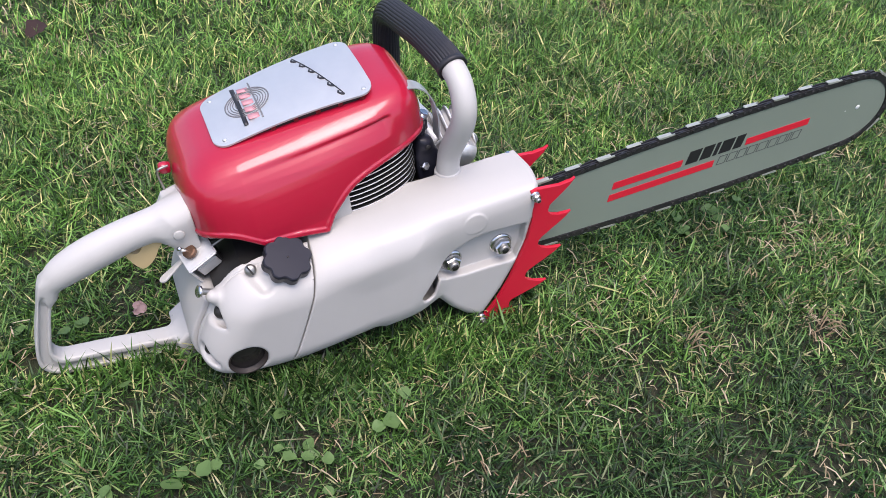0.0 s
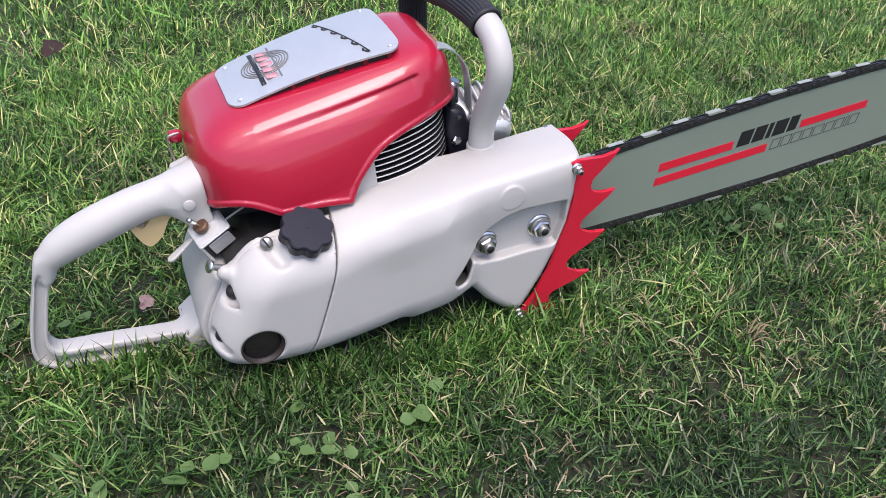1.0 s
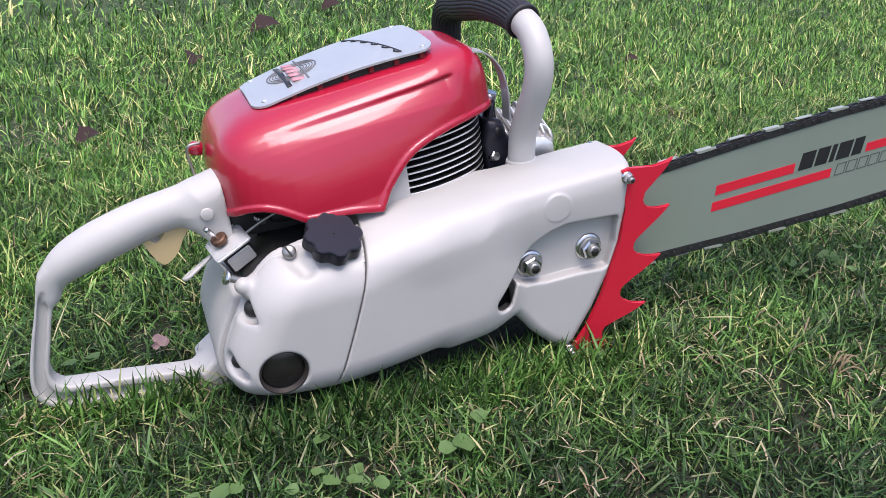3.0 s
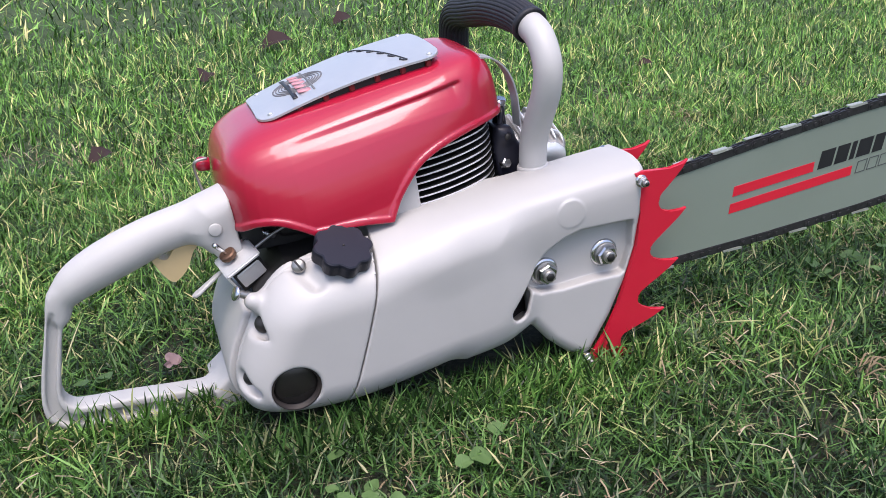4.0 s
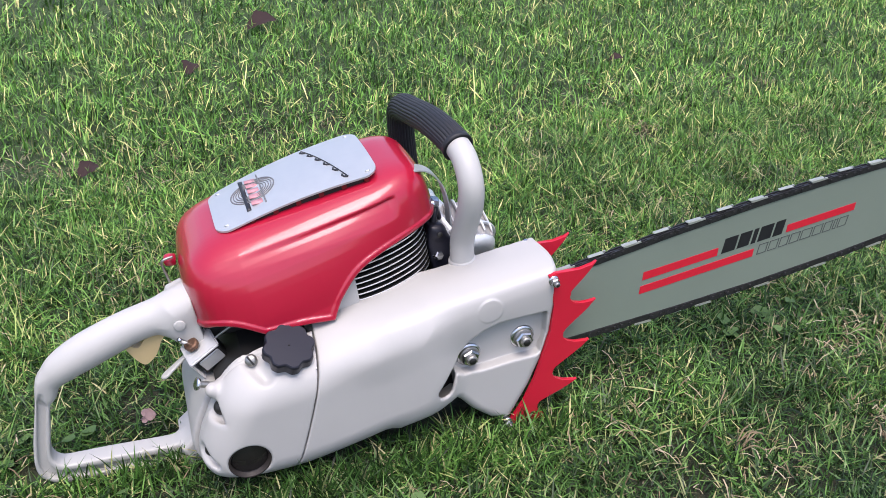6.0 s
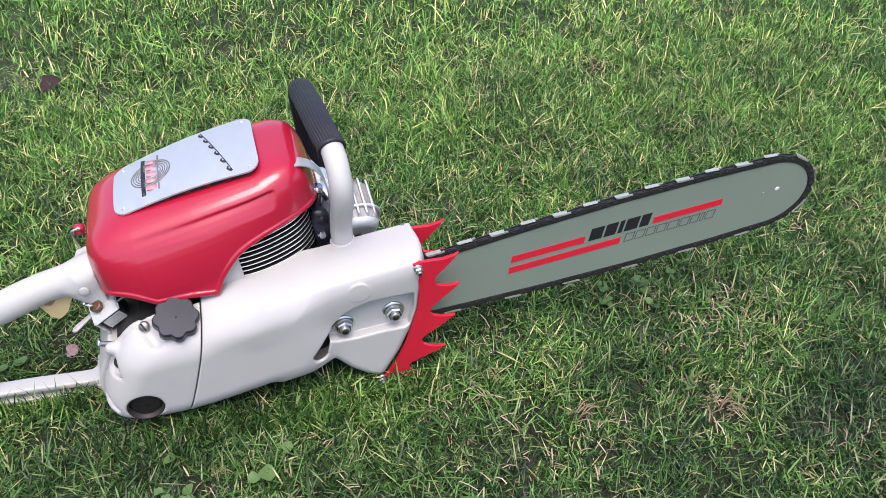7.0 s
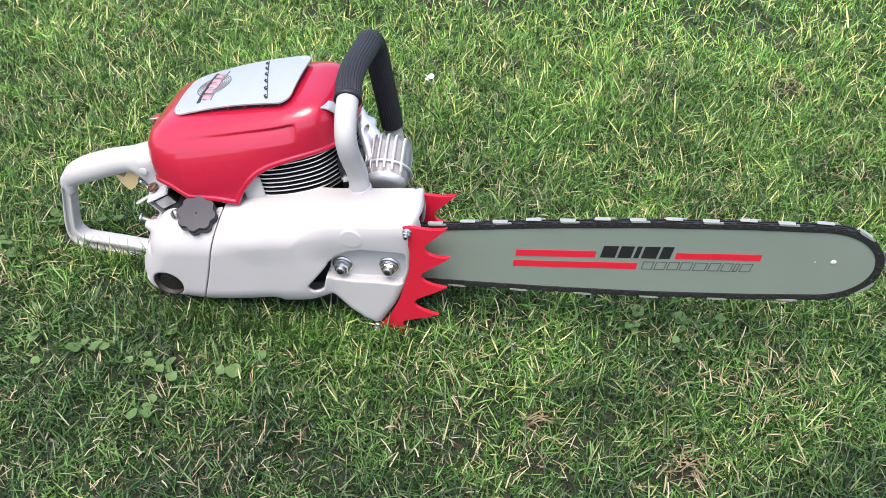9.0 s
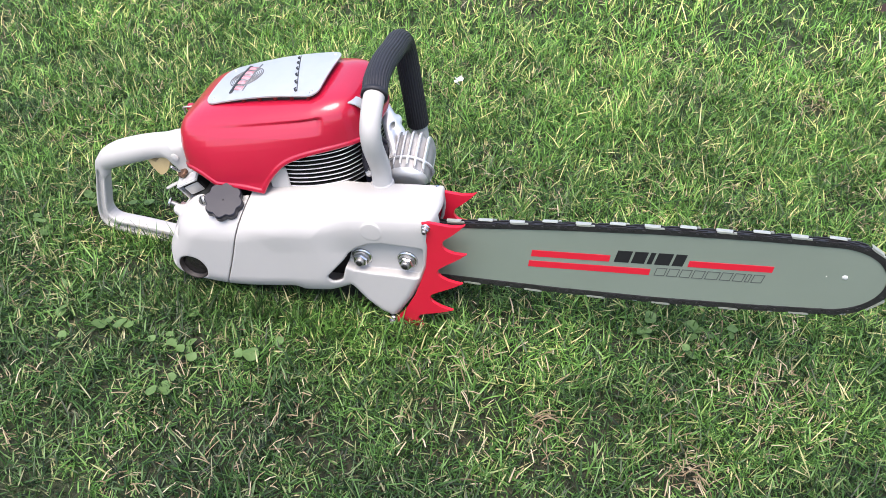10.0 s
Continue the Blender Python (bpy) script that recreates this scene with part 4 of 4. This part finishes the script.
def rear_handle(x, y, z):
    d = 1e3
    for a, b in zip(GRIP_LINE, GRIP_LINE[1:]):
        d = np.minimum(d, capsule(x, (y - 0.061) / 0.95 + 0.061, z, a[:3], b[:3], a[3], b[3]))
    leg = slab(poly(x + 0 * z, z + 0 * x, LEG_OUT), y, 0.0540, 0.0760, 0.0025)
    web = poly(x + 0 * z, z + 0 * x, LEG_WEB)
    leg = smax(leg, -np.maximum(web, y - 0.0595), 0.002)
    leg = smax(leg, -np.maximum(web, 0.0705 - y), 0.002)
    d = smin(d, leg, 0.007)
    # cheek that comes down to the switch
    cheek = slab(poly(x + 0 * z, z + 0 * x, [(-0.255, 0.126), (-0.255, 0.100), (-0.247, 0.072), (-0.252, 0.060), (-0.276, 0.066), (-0.290, 0.092), (-0.290, 0.104), (-0.280, 0.120)]), y, 0.0405, 0.103, 0.009)
    d = smin(d, cheek, 0.016)
    d = smax(d, -(np.maximum(poly(x + 0 * z, z + 0 * x, [(-0.285, 0.05), (-0.28, 0.085), (-0.262, 0.085), (-0.24, 0.05)]), np.abs(y - 0.068) - 0.022)), 0.004)
    foot = slab(poly(x + 0 * z, z + 0 * x, [(-0.318, -0.054), (-0.318, -0.080), (-0.285, -0.084), (-0.283, -0.044), (-0.300, -0.042)]), y, 0.042, 0.100, 0.005)
    d = smin(d, foot, 0.008)
    return np.maximum(d, x + 0.2565 + 0 * z)


rh = saw_part("rear_handle", cast_mesh("rear_handle", rear_handle, (-0.472, 0.034, -0.094), (-0.248, 0.112, 0.146), 0.0014), HANDLE_WHITE, "white cast D-shaped rear handle")
part("handle_pin", lathe([(0, 0.006), (0.001, 0.006), (0.0016, 0.005)], (-0.2745, 0.0378, 0.1045), (0, -1, 0), 24), HANDLE_WHITE, rh)
TRIG = crom([(-0.284, 0.095), (-0.310, 0.095), (-0.3135, 0.0905), (-0.3200, 0.0838), (-0.3245, 0.0840), (-0.3305, 0.0892), (-0.3335, 0.0885), (-0.3325, 0.0825), (-0.3285, 0.0715), (-0.3235, 0.0628), (-0.3190, 0.0608), (-0.3120, 0.0645), (-0.3050, 0.0715), (-0.2965, 0.0850)], 3, True)
part("trigger", prism([tuple(p) for p in TRIG], 0.054, 0.068), CREAM, rh, "yellowed plastic trigger", False)

# ---- switch, stud and linkage in the gap behind the hood ----
SWM = pose(-0.2635, 0.038, 0.0735, 10, -22, 8) @ Matrix.Diagonal((1.2, 1.1, 1.15, 1))


def switch_box(centre, size, bevel=0.0008):
    bm = box(centre, size, (0, 0, 0), bevel)
    bm.transform(SWM)
    return bm


sw = saw_part("kill_switch", switch_box((0, 0, 0), (0.030, 0.030, 0.0035), 0.0012), CAST, "small metal kill switch with toggle", False)
part("switch_body", switch_box((0.001, 0.001, -0.013), (0.024, 0.022, 0.022)), DARK, sw, "", False)
part("switch_plate", switch_box((0.001, -0.0112, -0.0125), (0.020, 0.002, 0.014)), CAST, sw, "bright steel plate", False)
part("side_bracket", switch_box((-0.014, -0.001, -0.011), (0.002, 0.026, 0.024)), CAST, sw, "", False)
part("switch_nut", lathe([(0, 0.0075), (0.004, 0.0075), (0.005, 0.006)], (-0.2695, 0.037, 0.0775), (-0.35, -0.25, 1), 12), BRASS, sw, "rusty ring nut", False)
part("toggle", tube(crom([(-0.2705, 0.036, 0.080), (-0.275, 0.032, 0.088), (-0.2795, 0.028, 0.0955)], 3), [0.0016, 0.0017, 0.0018, 0.002, 0.0022, 0.0025, 0.0022], 12), ZINC, sw, "chrome toggle lever")
st = saw_part("tank_stud", tube(crom([(-0.260, -0.006, 0.054), (-0.267, -0.007, 0.0585), (-0.273, -0.008, 0.0625)], 3), 0.0034, 12), DULL)
part("stud_head", lathe([(0, 0.0062), (0.0022, 0.0066), (0.0032, 0.005)], (-0.2725, -0.008, 0.0622), (-0.8, -0.15, 0.55), 20), ZINC, st)
lv = saw_part("choke_lever", cast_mesh("choke_lever", lambda x, y, z: np.maximum(capsule(x, y, z, (-0.283, 0.05, 0.058), (-0.304, 0.042, 0.050), 0.0035, 0.0062), np.abs(0.45 * (x + 0.29) - (z - 0.055) - 0.15 * (y - 0.046)) - 0.0016), (-0.315, 0.03, 0.035), (-0.27, 0.06, 0.07), 0.001), HANDLE_WHITE, "white choke lever")
# dark colour here stands in for the shade under the hood
carb = saw_part("carburettor", cast_mesh("carburettor", lambda x, y, z: smin(slab(poly(x + 0 * z, z + 0 * x, [(-0.235, 0.06), (-0.235, 0.115), (-0.16, 0.115), (-0.16, 0.06)]), y, 0.06, 0.13, 0.008), capsule(x, y, z, (-0.215, 0.05, 0.085), (-0.19, 0.05, 0.082), 0.009, 0.009), 0.01), (-0.245, 0.03, 0.05), (-0.15, 0.14, 0.125), 0.0025), DARK, "dark carburettor in the shaded void under the hood")
part("jet_screw", lathe([(0, 0.0045), (0.007, 0.0045), (0.007, 0.003), (0.011, 0.003)], (-0.222, 0.048, 0.098), (-0.2, -0.8, 0.5), 10), ZINC, carb, "", False)
part("linkage_rod", tube(crom([(-0.248, 0.036, 0.078), (-0.228, 0.034, 0.088), (-0.205, 0.034, 0.095)], 5), 0.0013, 8), DULL, carb)
part("throttle_plate", box((-0.224, 0.040, 0.104), (0.012, 0.002, 0.009), (0, 25, 10), 0.0006), ZINC, carb, "", False)
# dark block fills the rest of the hood's shaded void
saw_part("air_box", prism([(-0.258, 0.07), (-0.258, 0.115), (-0.245, 0.125), (-0.12, 0.13), (-0.12, 0.075), (-0.2, 0.065)], 0.05, 0.15, 0.004), DARK, "", False)
# dark fill inside each scoop's opening, in place of its inner shade
for px, py, pz, r in VENTS:
    part("vent", cast_mesh("vent", lambda x, y, z: capsule(x, y, z, (px + 0.007, py + 0.005, pz - 0.002), (px + 0.014, py + 0.010, pz - 0.004), r * 1.1, r * 1.1), (px - 0.01, py - 0.01, pz - 0.015), (px + 0.03, py + 0.03, pz + 0.015), 0.0015), DARK, tank_ob, "dark fill standing for a shaded vent opening")
# return spring and clip of the throttle
coil = [(-0.236 + 0.010 * k / 40, 0.044 + 0.0032 * math.cos(k * 1.0), 0.088 - 0.006 * k / 40 + 0.0032 * math.sin(k * 1.0)) for k in range(41)]
part("return_spring", tube(coil, 0.0008, 6), ZINC, carb, "bright wire spring")
part("throttle_clip", box((-0.229, 0.041, 0.0845), (0.007, 0.004, 0.005), (20, 30, 15), 0.0008), ZINC, carb, "", False)


# ---- lawn ----
rng = np.random.default_rng(7)


def outside(x, y, rect):
    """Distance outside a rectangle of the plan, negative inside."""
    x0, x1, y0, y1 = rect
    dx, dy = np.maximum(x0 - x, x - x1), np.maximum(y0 - y, y - y1)
    return np.hypot(np.maximum(dx, 0), np.maximum(dy, 0)) + np.minimum(np.maximum(dx, dy), 0)


BARE = ((0.456, -0.178, 0.042, 0.030), (0.545, -0.036, 0.055, 0.035), (0.655, 0.680, 0.070, 0.050), (-0.550, 0.930, 0.110, 0.080))


def blades(name, n, rect, inner, soft, length, width, levels, flat_share):
    """Mown grass: n curved, tapering blades rooted in the ground sheet, as one mesh; ragged where one stretch meets the next."""
    x, y = rng.uniform(rect[0] - soft, rect[1] + soft, n), rng.uniform(rect[2] - soft, rect[3] + soft, n)
    ragged = outside(x, y, rect) < rng.uniform(-1, 1, n) * soft
    if inner:
        ragged &= outside(x, y, inner[0]) > rng.uniform(-1, 1, n) * inner[1]
    # clumps: blades gather round uneven spots
    lump = np.sin(23 * x + 3 * np.sin(9 * y)) * np.sin(21 * y + 2.5 * np.sin(11 * x)) + 0.6 * np.sin(61 * x + 40 * y) * np.sin(57 * y - 31 * x)
    keep = (rng.uniform(-2.1, 1.0, n) < lump) & ragged
    under = (x > -0.27) & (x < 0.06) & (y > -0.015) & (y < 0.16)
    under |= (x > -0.475) & (x < -0.27) & (y > 0.052) & (y < 0.094)
    keep &= ~under
    bare = sum(np.exp(-(((x - a) / c) ** 2 + ((y - b) / d) ** 2)) for a, b, c, d in BARE)
    keep &= rng.uniform(0, 1, n) > 0.80 * np.minimum(bare, 1)
    keep &= rng.uniform(0, 1, n) > np.clip(0.10 - 0.9 * (y + 0.1), 0, 0.10)
    x, y, lump = x[keep], y[keep], lump[keep]
    n = len(x)
    ln = length * rng.lognormal(0, 0.33, n) * (1 + 0.12 * lump)
    near_saw = (x > -0.48) & (x < 0.12) & (y > -0.085) & (y < 0.2)
    ln *= np.where(near_saw, 0.78, np.clip(0.92 + 0.5 * y, 0.78, 1))
    wd = width * rng.uniform(0.55, 1.35, n)
    az = rng.uniform(0, 2 * np.pi, n)
    lying = rng.uniform(0, 1, n) < flat_share
    tilt = np.where(lying, rng.uniform(0.85, 1.45, n), np.abs(rng.normal(0.40, 0.35, n)))
    bend = rng.uniform(0.2, 1.1, n) * np.where(lying, 0.25, 1)
    twist = rng.uniform(-0.9, 0.9, n)
    px, py, pz = x.copy(), y.copy(), ground_z(x, y) - 0.002 + np.where(lying, rng.uniform(0, 0.014, n), 0)
    m = 2 * levels + 1
    verts = np.zeros((n, m, 3))
    for k in range(levels + 1):
        t = k / levels
        a = tilt + bend * t
        w = wd * (1 - 0.45 * t ** 2) * (0.75 + 0.5 * min(t * 3, 0.5)) / 2
        sx, sy = -np.sin(az + twist * t) * w, np.cos(az + twist * t) * w
        roll = rng.uniform(-0.5, 0.5, n) * w
        if k < levels:
            verts[:, 2 * k] = np.stack([px + sx, py + sy, pz + roll], -1)
            verts[:, 2 * k + 1] = np.stack([px - sx, py - sy, pz - roll], -1)
        else:
            verts[:, 2 * k] = np.stack([px, py, pz], -1)
        st = ln / levels
        px, py, pz = px + np.sin(a) * np.cos(az) * st, py + np.sin(a) * np.sin(az) * st, pz + np.cos(a) * st
        pz = np.maximum(pz, ground_z(px, py) + 0.001)
    base = (np.arange(n) * m)[:, None]
    strip = [i for k in range(levels - 1) for i in (2 * k, 2 * k + 1, 2 * k + 3, 2 * k + 2)] + [m - 3, m - 2, m - 1]
    loops = (base + np.array(strip)[None]).reshape(-1)
    sizes = np.tile([4] * (levels - 1) + [3], n)
    me = bpy.data.meshes.new(name)
    me.vertices.add(n * m)
    me.vertices.foreach_set("co", verts.reshape(-1))
    me.loops.add(len(loops))
    me.loops.foreach_set("vertex_index", loops.astype(np.int32))
    me.polygons.add(len(sizes))
    me.polygons.foreach_set("loop_start", np.concatenate([[0], np.cumsum(sizes)[:-1]]).astype(np.int32))
    me.update(calc_edges=True)
    me.validate()
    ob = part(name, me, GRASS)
    return ob


LAWN = "mown green lawn grass with dry straw between"
NEAR, MID, FAR = (-0.85, 1.20, -0.38, 0.80), (-1.5, 2.4, -0.9, 1.9), (-3.4, 5.0, -2.8, 4.8)
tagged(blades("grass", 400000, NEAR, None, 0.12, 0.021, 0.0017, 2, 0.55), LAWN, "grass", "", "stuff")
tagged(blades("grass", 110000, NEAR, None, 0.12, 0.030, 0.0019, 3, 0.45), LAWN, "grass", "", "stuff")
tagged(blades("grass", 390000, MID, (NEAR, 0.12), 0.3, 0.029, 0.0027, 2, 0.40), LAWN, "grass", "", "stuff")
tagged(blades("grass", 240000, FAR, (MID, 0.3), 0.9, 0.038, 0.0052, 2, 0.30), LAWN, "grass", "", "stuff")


def edge_blades(n):
    """Single upright blades that stand up before the saw's near side and its handle."""
    ob_rng = np.random.default_rng(23)
    verts, faces = [], []
    for k in range(n):
        if k % 4:
            x = ob_rng.uniform(-0.31, 0.10)
            y = -0.056 - ob_rng.uniform(0, 0.03)
        else:
            x, y = ob_rng.uniform(-0.48, -0.30), 0.046 - ob_rng.uniform(0, 0.03)
        q, lean, ln, w = ob_rng.uniform(0, 6.28), ob_rng.uniform(0.1, 0.75), ob_rng.uniform(0.024, 0.058), ob_rng.uniform(0.0013, 0.0024)
        z = float(ground_z(x, y))
        i = len(verts)
        for t in (0, 0.35, 0.7, 1.0):
            a, r = lean * (0.5 + t), ln * t
            px, py, pz = x + r * math.sin(a) * math.cos(q), y + min(r * math.sin(a) * math.sin(q), 0.006), z + r * math.cos(a)
            h = w / 2 * (1 - 0.5 * t * t)
            verts += [(px - h, py + 0.3 * h, pz), (px + h, py - 0.3 * h, pz)] if t < 1 else [(px, py, pz)]
        faces += [(i, i + 1, i + 3, i + 2), (i + 2, i + 3, i + 5, i + 4), (i + 4, i + 5, i + 6)]
    return arr_mesh("grass", verts, faces)


tagged(part("grass", edge_blades(820), GRASS), "taller green grass blades standing against the saw", "grass", "", "stuff")


def dry_bits(n):
    x, y = rng.uniform(-1.0, 1.2, n), rng.uniform(-0.62, 1.0, n)
    keep = (np.abs(np.sin(9 * x + 2 * y) * np.sin(8 * y - 3 * x)) > 0.35) & ~((x > -0.3) & (x < 0.1) & (y > -0.04) & (y < 0.17))
    x, y = x[keep], y[keep]
    for a, b, c, d in BARE:
        x, y = np.append(x, rng.normal(a, 0.7 * c, 90)), np.append(y, rng.normal(b, 0.7 * d, 90))
    verts, faces = [], []
    for a, b in zip(x, y):
        q, ln, w = rng.uniform(0, 6.28), rng.uniform(0.006, 0.024), rng.uniform(0.0008, 0.0017)
        z = float(ground_z(a, b)) + rng.uniform(0.003, 0.022)
        dx, dy, dz = math.cos(q) * ln / 2, math.sin(q) * ln / 2, rng.uniform(-0.006, 0.006)
        sx, sy = -math.sin(q) * w / 2, math.cos(q) * w / 2
        k = len(verts)
        bow = rng.uniform(0.0, 0.004)
        for t, up in ((-1, 0), (0, bow), (1, 0)):
            verts += [(a + t * dx + sx, b + t * dy + sy, z + t * dz + up), (a + t * dx - sx, b + t * dy - sy, z + t * dz + up)]
        faces += [(k, k + 1, k + 3, k + 2), (k + 2, k + 3, k + 5, k + 4)]
    return arr_mesh("dry_stalks", verts, faces)


tagged(part("dry_stalks", dry_bits(12000), STRAW), "pale dry grass stalks lying in the lawn", "straw", "", "stuff")


# ---- small plants and litter ----
def leaf_disc(r, cup, notch, n=14):
    """A round, lobed weed leaf, cupped, with a notch at its stalk; lies in its own plane."""
    bm = bmesh.new()
    c = bm.verts.new((0, 0, 0))
    mid, rim = [], []
    for k in range(n):
        q = 2 * math.pi * k / n
        rr = r * (1 + 0.07 * math.cos(5 * q) - notch * max(0, math.cos(q)) ** 6)
        mid.append(bm.verts.new((0.55 * rr * math.cos(q), 0.55 * rr * math.sin(q), cup * 0.25 * r)))
        rim.append(bm.verts.new((rr * math.cos(q), rr * math.sin(q), cup * r * (0.8 + 0.25 * math.cos(3 * q)))))
    for k in range(n):
        bm.faces.new((c, mid[k], mid[(k + 1) % n]))
        bm.faces.new((mid[k], rim[k], rim[(k + 1) % n], mid[(k + 1) % n]))
    return bm


def weed(x, y, leaves, size, spread, label="low weed with round green leaves in the grass"):
    """A creeping weed: round leaves on thin stalks."""
    z0 = float(ground_z(x, y))
    plant = new("weed")
    plant.location = (x, y, z0)
    tagged(plant, label, "weed", "weeds in the lawn")
    for k in range(leaves):
        q = rng.uniform(0, 6.28)
        d = spread * math.sqrt(rng.uniform(0.0, 1)) if leaves > 1 else 0
        lx, ly, lz = d * math.cos(q), d * math.sin(q), rng.uniform(0.014, 0.024)
        r = 0.85 * size * rng.uniform(0.6, 1.05)
        leaf = part("leaf", leaf_disc(r, rng.uniform(0.05, 0.3), 0.45), CLOVER, plant)
        leaf.matrix_local = pose(lx, ly, lz, rng.uniform(-28, 22), rng.uniform(-25, 25), math.degrees(rng.uniform(0, 6.28)))
        part("stalk", tube(crom([(0.2 * lx, 0.2 * ly, 0.0), (0.7 * lx, 0.7 * ly, 0.6 * lz), (lx, ly, lz)], 3), 0.0006, 5), CLOVER, plant)
    return plant


for x, y, n, size, spread in ((-0.412, 0.112, 3, 0.0135, 0.014), (-0.490, 0.095, 2, 0.012, 0.016), (-0.367, 0.004, 1, 0.012, 0.01), (-0.336, -0.132, 2, 0.015, 0.014), (-0.300, -0.132, 2, 0.013, 0.014), (-0.405, -0.128, 2, 0.014, 0.012),
                             (-0.228, -0.148, 4, 0.0105, 0.030), (-0.220, -0.095, 1, 0.0125, 0.01), (-0.200, -0.212, 2, 0.012, 0.012), (-0.122, -0.152, 2, 0.0135, 0.014), (-0.199, -0.162, 3, 0.009, 0.022), (0.395, 0.040, 3, 0.013, 0.02),
                             (0.465, 0.048, 4, 0.013, 0.025), (0.505, 0.05, 3, 0.011, 0.022), (0.44, 0.01, 2, 0.012, 0.012), (-0.484, 0.12, 3, 0.013, 0.03), (-0.389, -0.18, 2, 0.011, 0.014), (-0.252, -0.066, 1, 0.010, 0.01),
                             (-0.087, -0.118, 1, 0.010, 0.01), (-0.205, -0.238, 2, 0.011, 0.01), (-0.52, 0.02, 4, 0.012, 0.035), (-0.55, -0.12, 4, 0.012, 0.04)):
    weed(x, y, n, size, spread)


def dead_leaf(x, y, size, turn, label):
    bm = bmesh.new()
    n = 12
    rows = []
    for i in range(n + 1):
        t = i / n
        w = size * 0.34 * math.sin(math.pi * t) ** 0.7 * (1 + 0.12 * math.sin(17 * t))
        xx, curl = size * (t - 0.5), 0.18 * size * math.sin(3 * t)
        rows.append([bm.verts.new((xx, -w, curl + 0.25 * w)), bm.verts.new((xx, 0, curl)), bm.verts.new((xx, w, curl + 0.45 * w))])
    for u, v in zip(rows, rows[1:]):
        for k in (0, 1):
            bm.faces.new((u[k], u[k + 1], v[k + 1], v[k]))
    bmesh.ops.remove_doubles(bm, verts=bm.verts, dist=1e-5)
    ob = part("dead_leaf", bm, DEADLEAF)
    ob.matrix_world = pose(x, y, float(ground_z(x, y)) + 0.022, 14, -10, turn)
    return tagged(ob, label, "leaf", "dead leaves on the lawn")


dead_leaf(-0.395, 0.825, 0.045, 40, "curled brown dead leaf lying on the lawn")
dead_leaf(-0.171, 1.325, 0.055, 70, "curled brown dead leaf lying on the lawn")
dead_leaf(0.047, 1.64, 0.085, 10, "broad purplish-brown dead leaf on the grass")
dead_leaf(0.30, 1.95, 0.07, 20, "curled brown dead leaf lying on the lawn")
dead_leaf(0.82, 1.11, 0.036, -20, "curled brown dead leaf lying on the lawn")


def straw_wisp(x, y, n, label):
    """A small bunch of bleached stalks."""
    bunch = new("straw_wisp")
    bunch.location = (x, y, float(ground_z(x, y)) + 0.012)
    tagged(bunch, label, "straw")
    for k in range(n):
        q, ln = rng.uniform(-0.7, 0.7), rng.uniform(0.016, 0.03)
        ox, oy = rng.uniform(-0.008, 0.008, 2)
        part("stalk", tube(crom([(ox, oy, 0.002), (ox + 0.5 * ln * math.cos(q), oy + 0.5 * ln * math.sin(q), 0.012), (ox + ln * math.cos(q), oy + ln * math.sin(q), 0.006)], 3), 0.0009, 6), STRAW, bunch)


straw_wisp(0.262, -0.163, 7, "small wisp of bleached straw in the grass")
straw_wisp(0.455, -0.185, 6, "small wisp of bleached straw in a bare patch")


def blossom(x, y, name, label, mat, r, n, high):
    flower = new(name)
    flower.location = (x, y, float(ground_z(x, y)))
    tagged(flower, label, "flower")
    for k in range(n):
        q = 2 * math.pi * k / n + rng.uniform(-0.3, 0.3)
        petal = part("petal", leaf_disc(r * rng.uniform(0.45, 0.65), 0.35, 0.2, 8), mat, flower)
        petal.matrix_local = pose(0.5 * r * math.cos(q), 0.5 * r * math.sin(q), high + rng.uniform(-0.004, 0.006), rng.uniform(-50, 50), rng.uniform(-50, 50), math.degrees(q))
    part("stalk", tube(crom([(0, 0, 0), (0.002, 0.001, 0.6 * high), (0, 0, high)], 3), 0.0008, 6), CLOVER, flower)


blossom(-0.334, 0.110, "wilted_blossom", "wilted pale pink blossom fallen beside the handle", PETAL, 0.010, 8, 0.024)
blossom(0.003, 0.545, "white_blossom", "small white clover blossom in the lawn", WHITE_PETAL_HOLE, 0.010, 7, 0.036)
blossom(1.972, 2.176, "white_blossom", "small white clover blossom in the lawn", WHITE_PETAL_HOLE, 0.022, 7, 0.04)
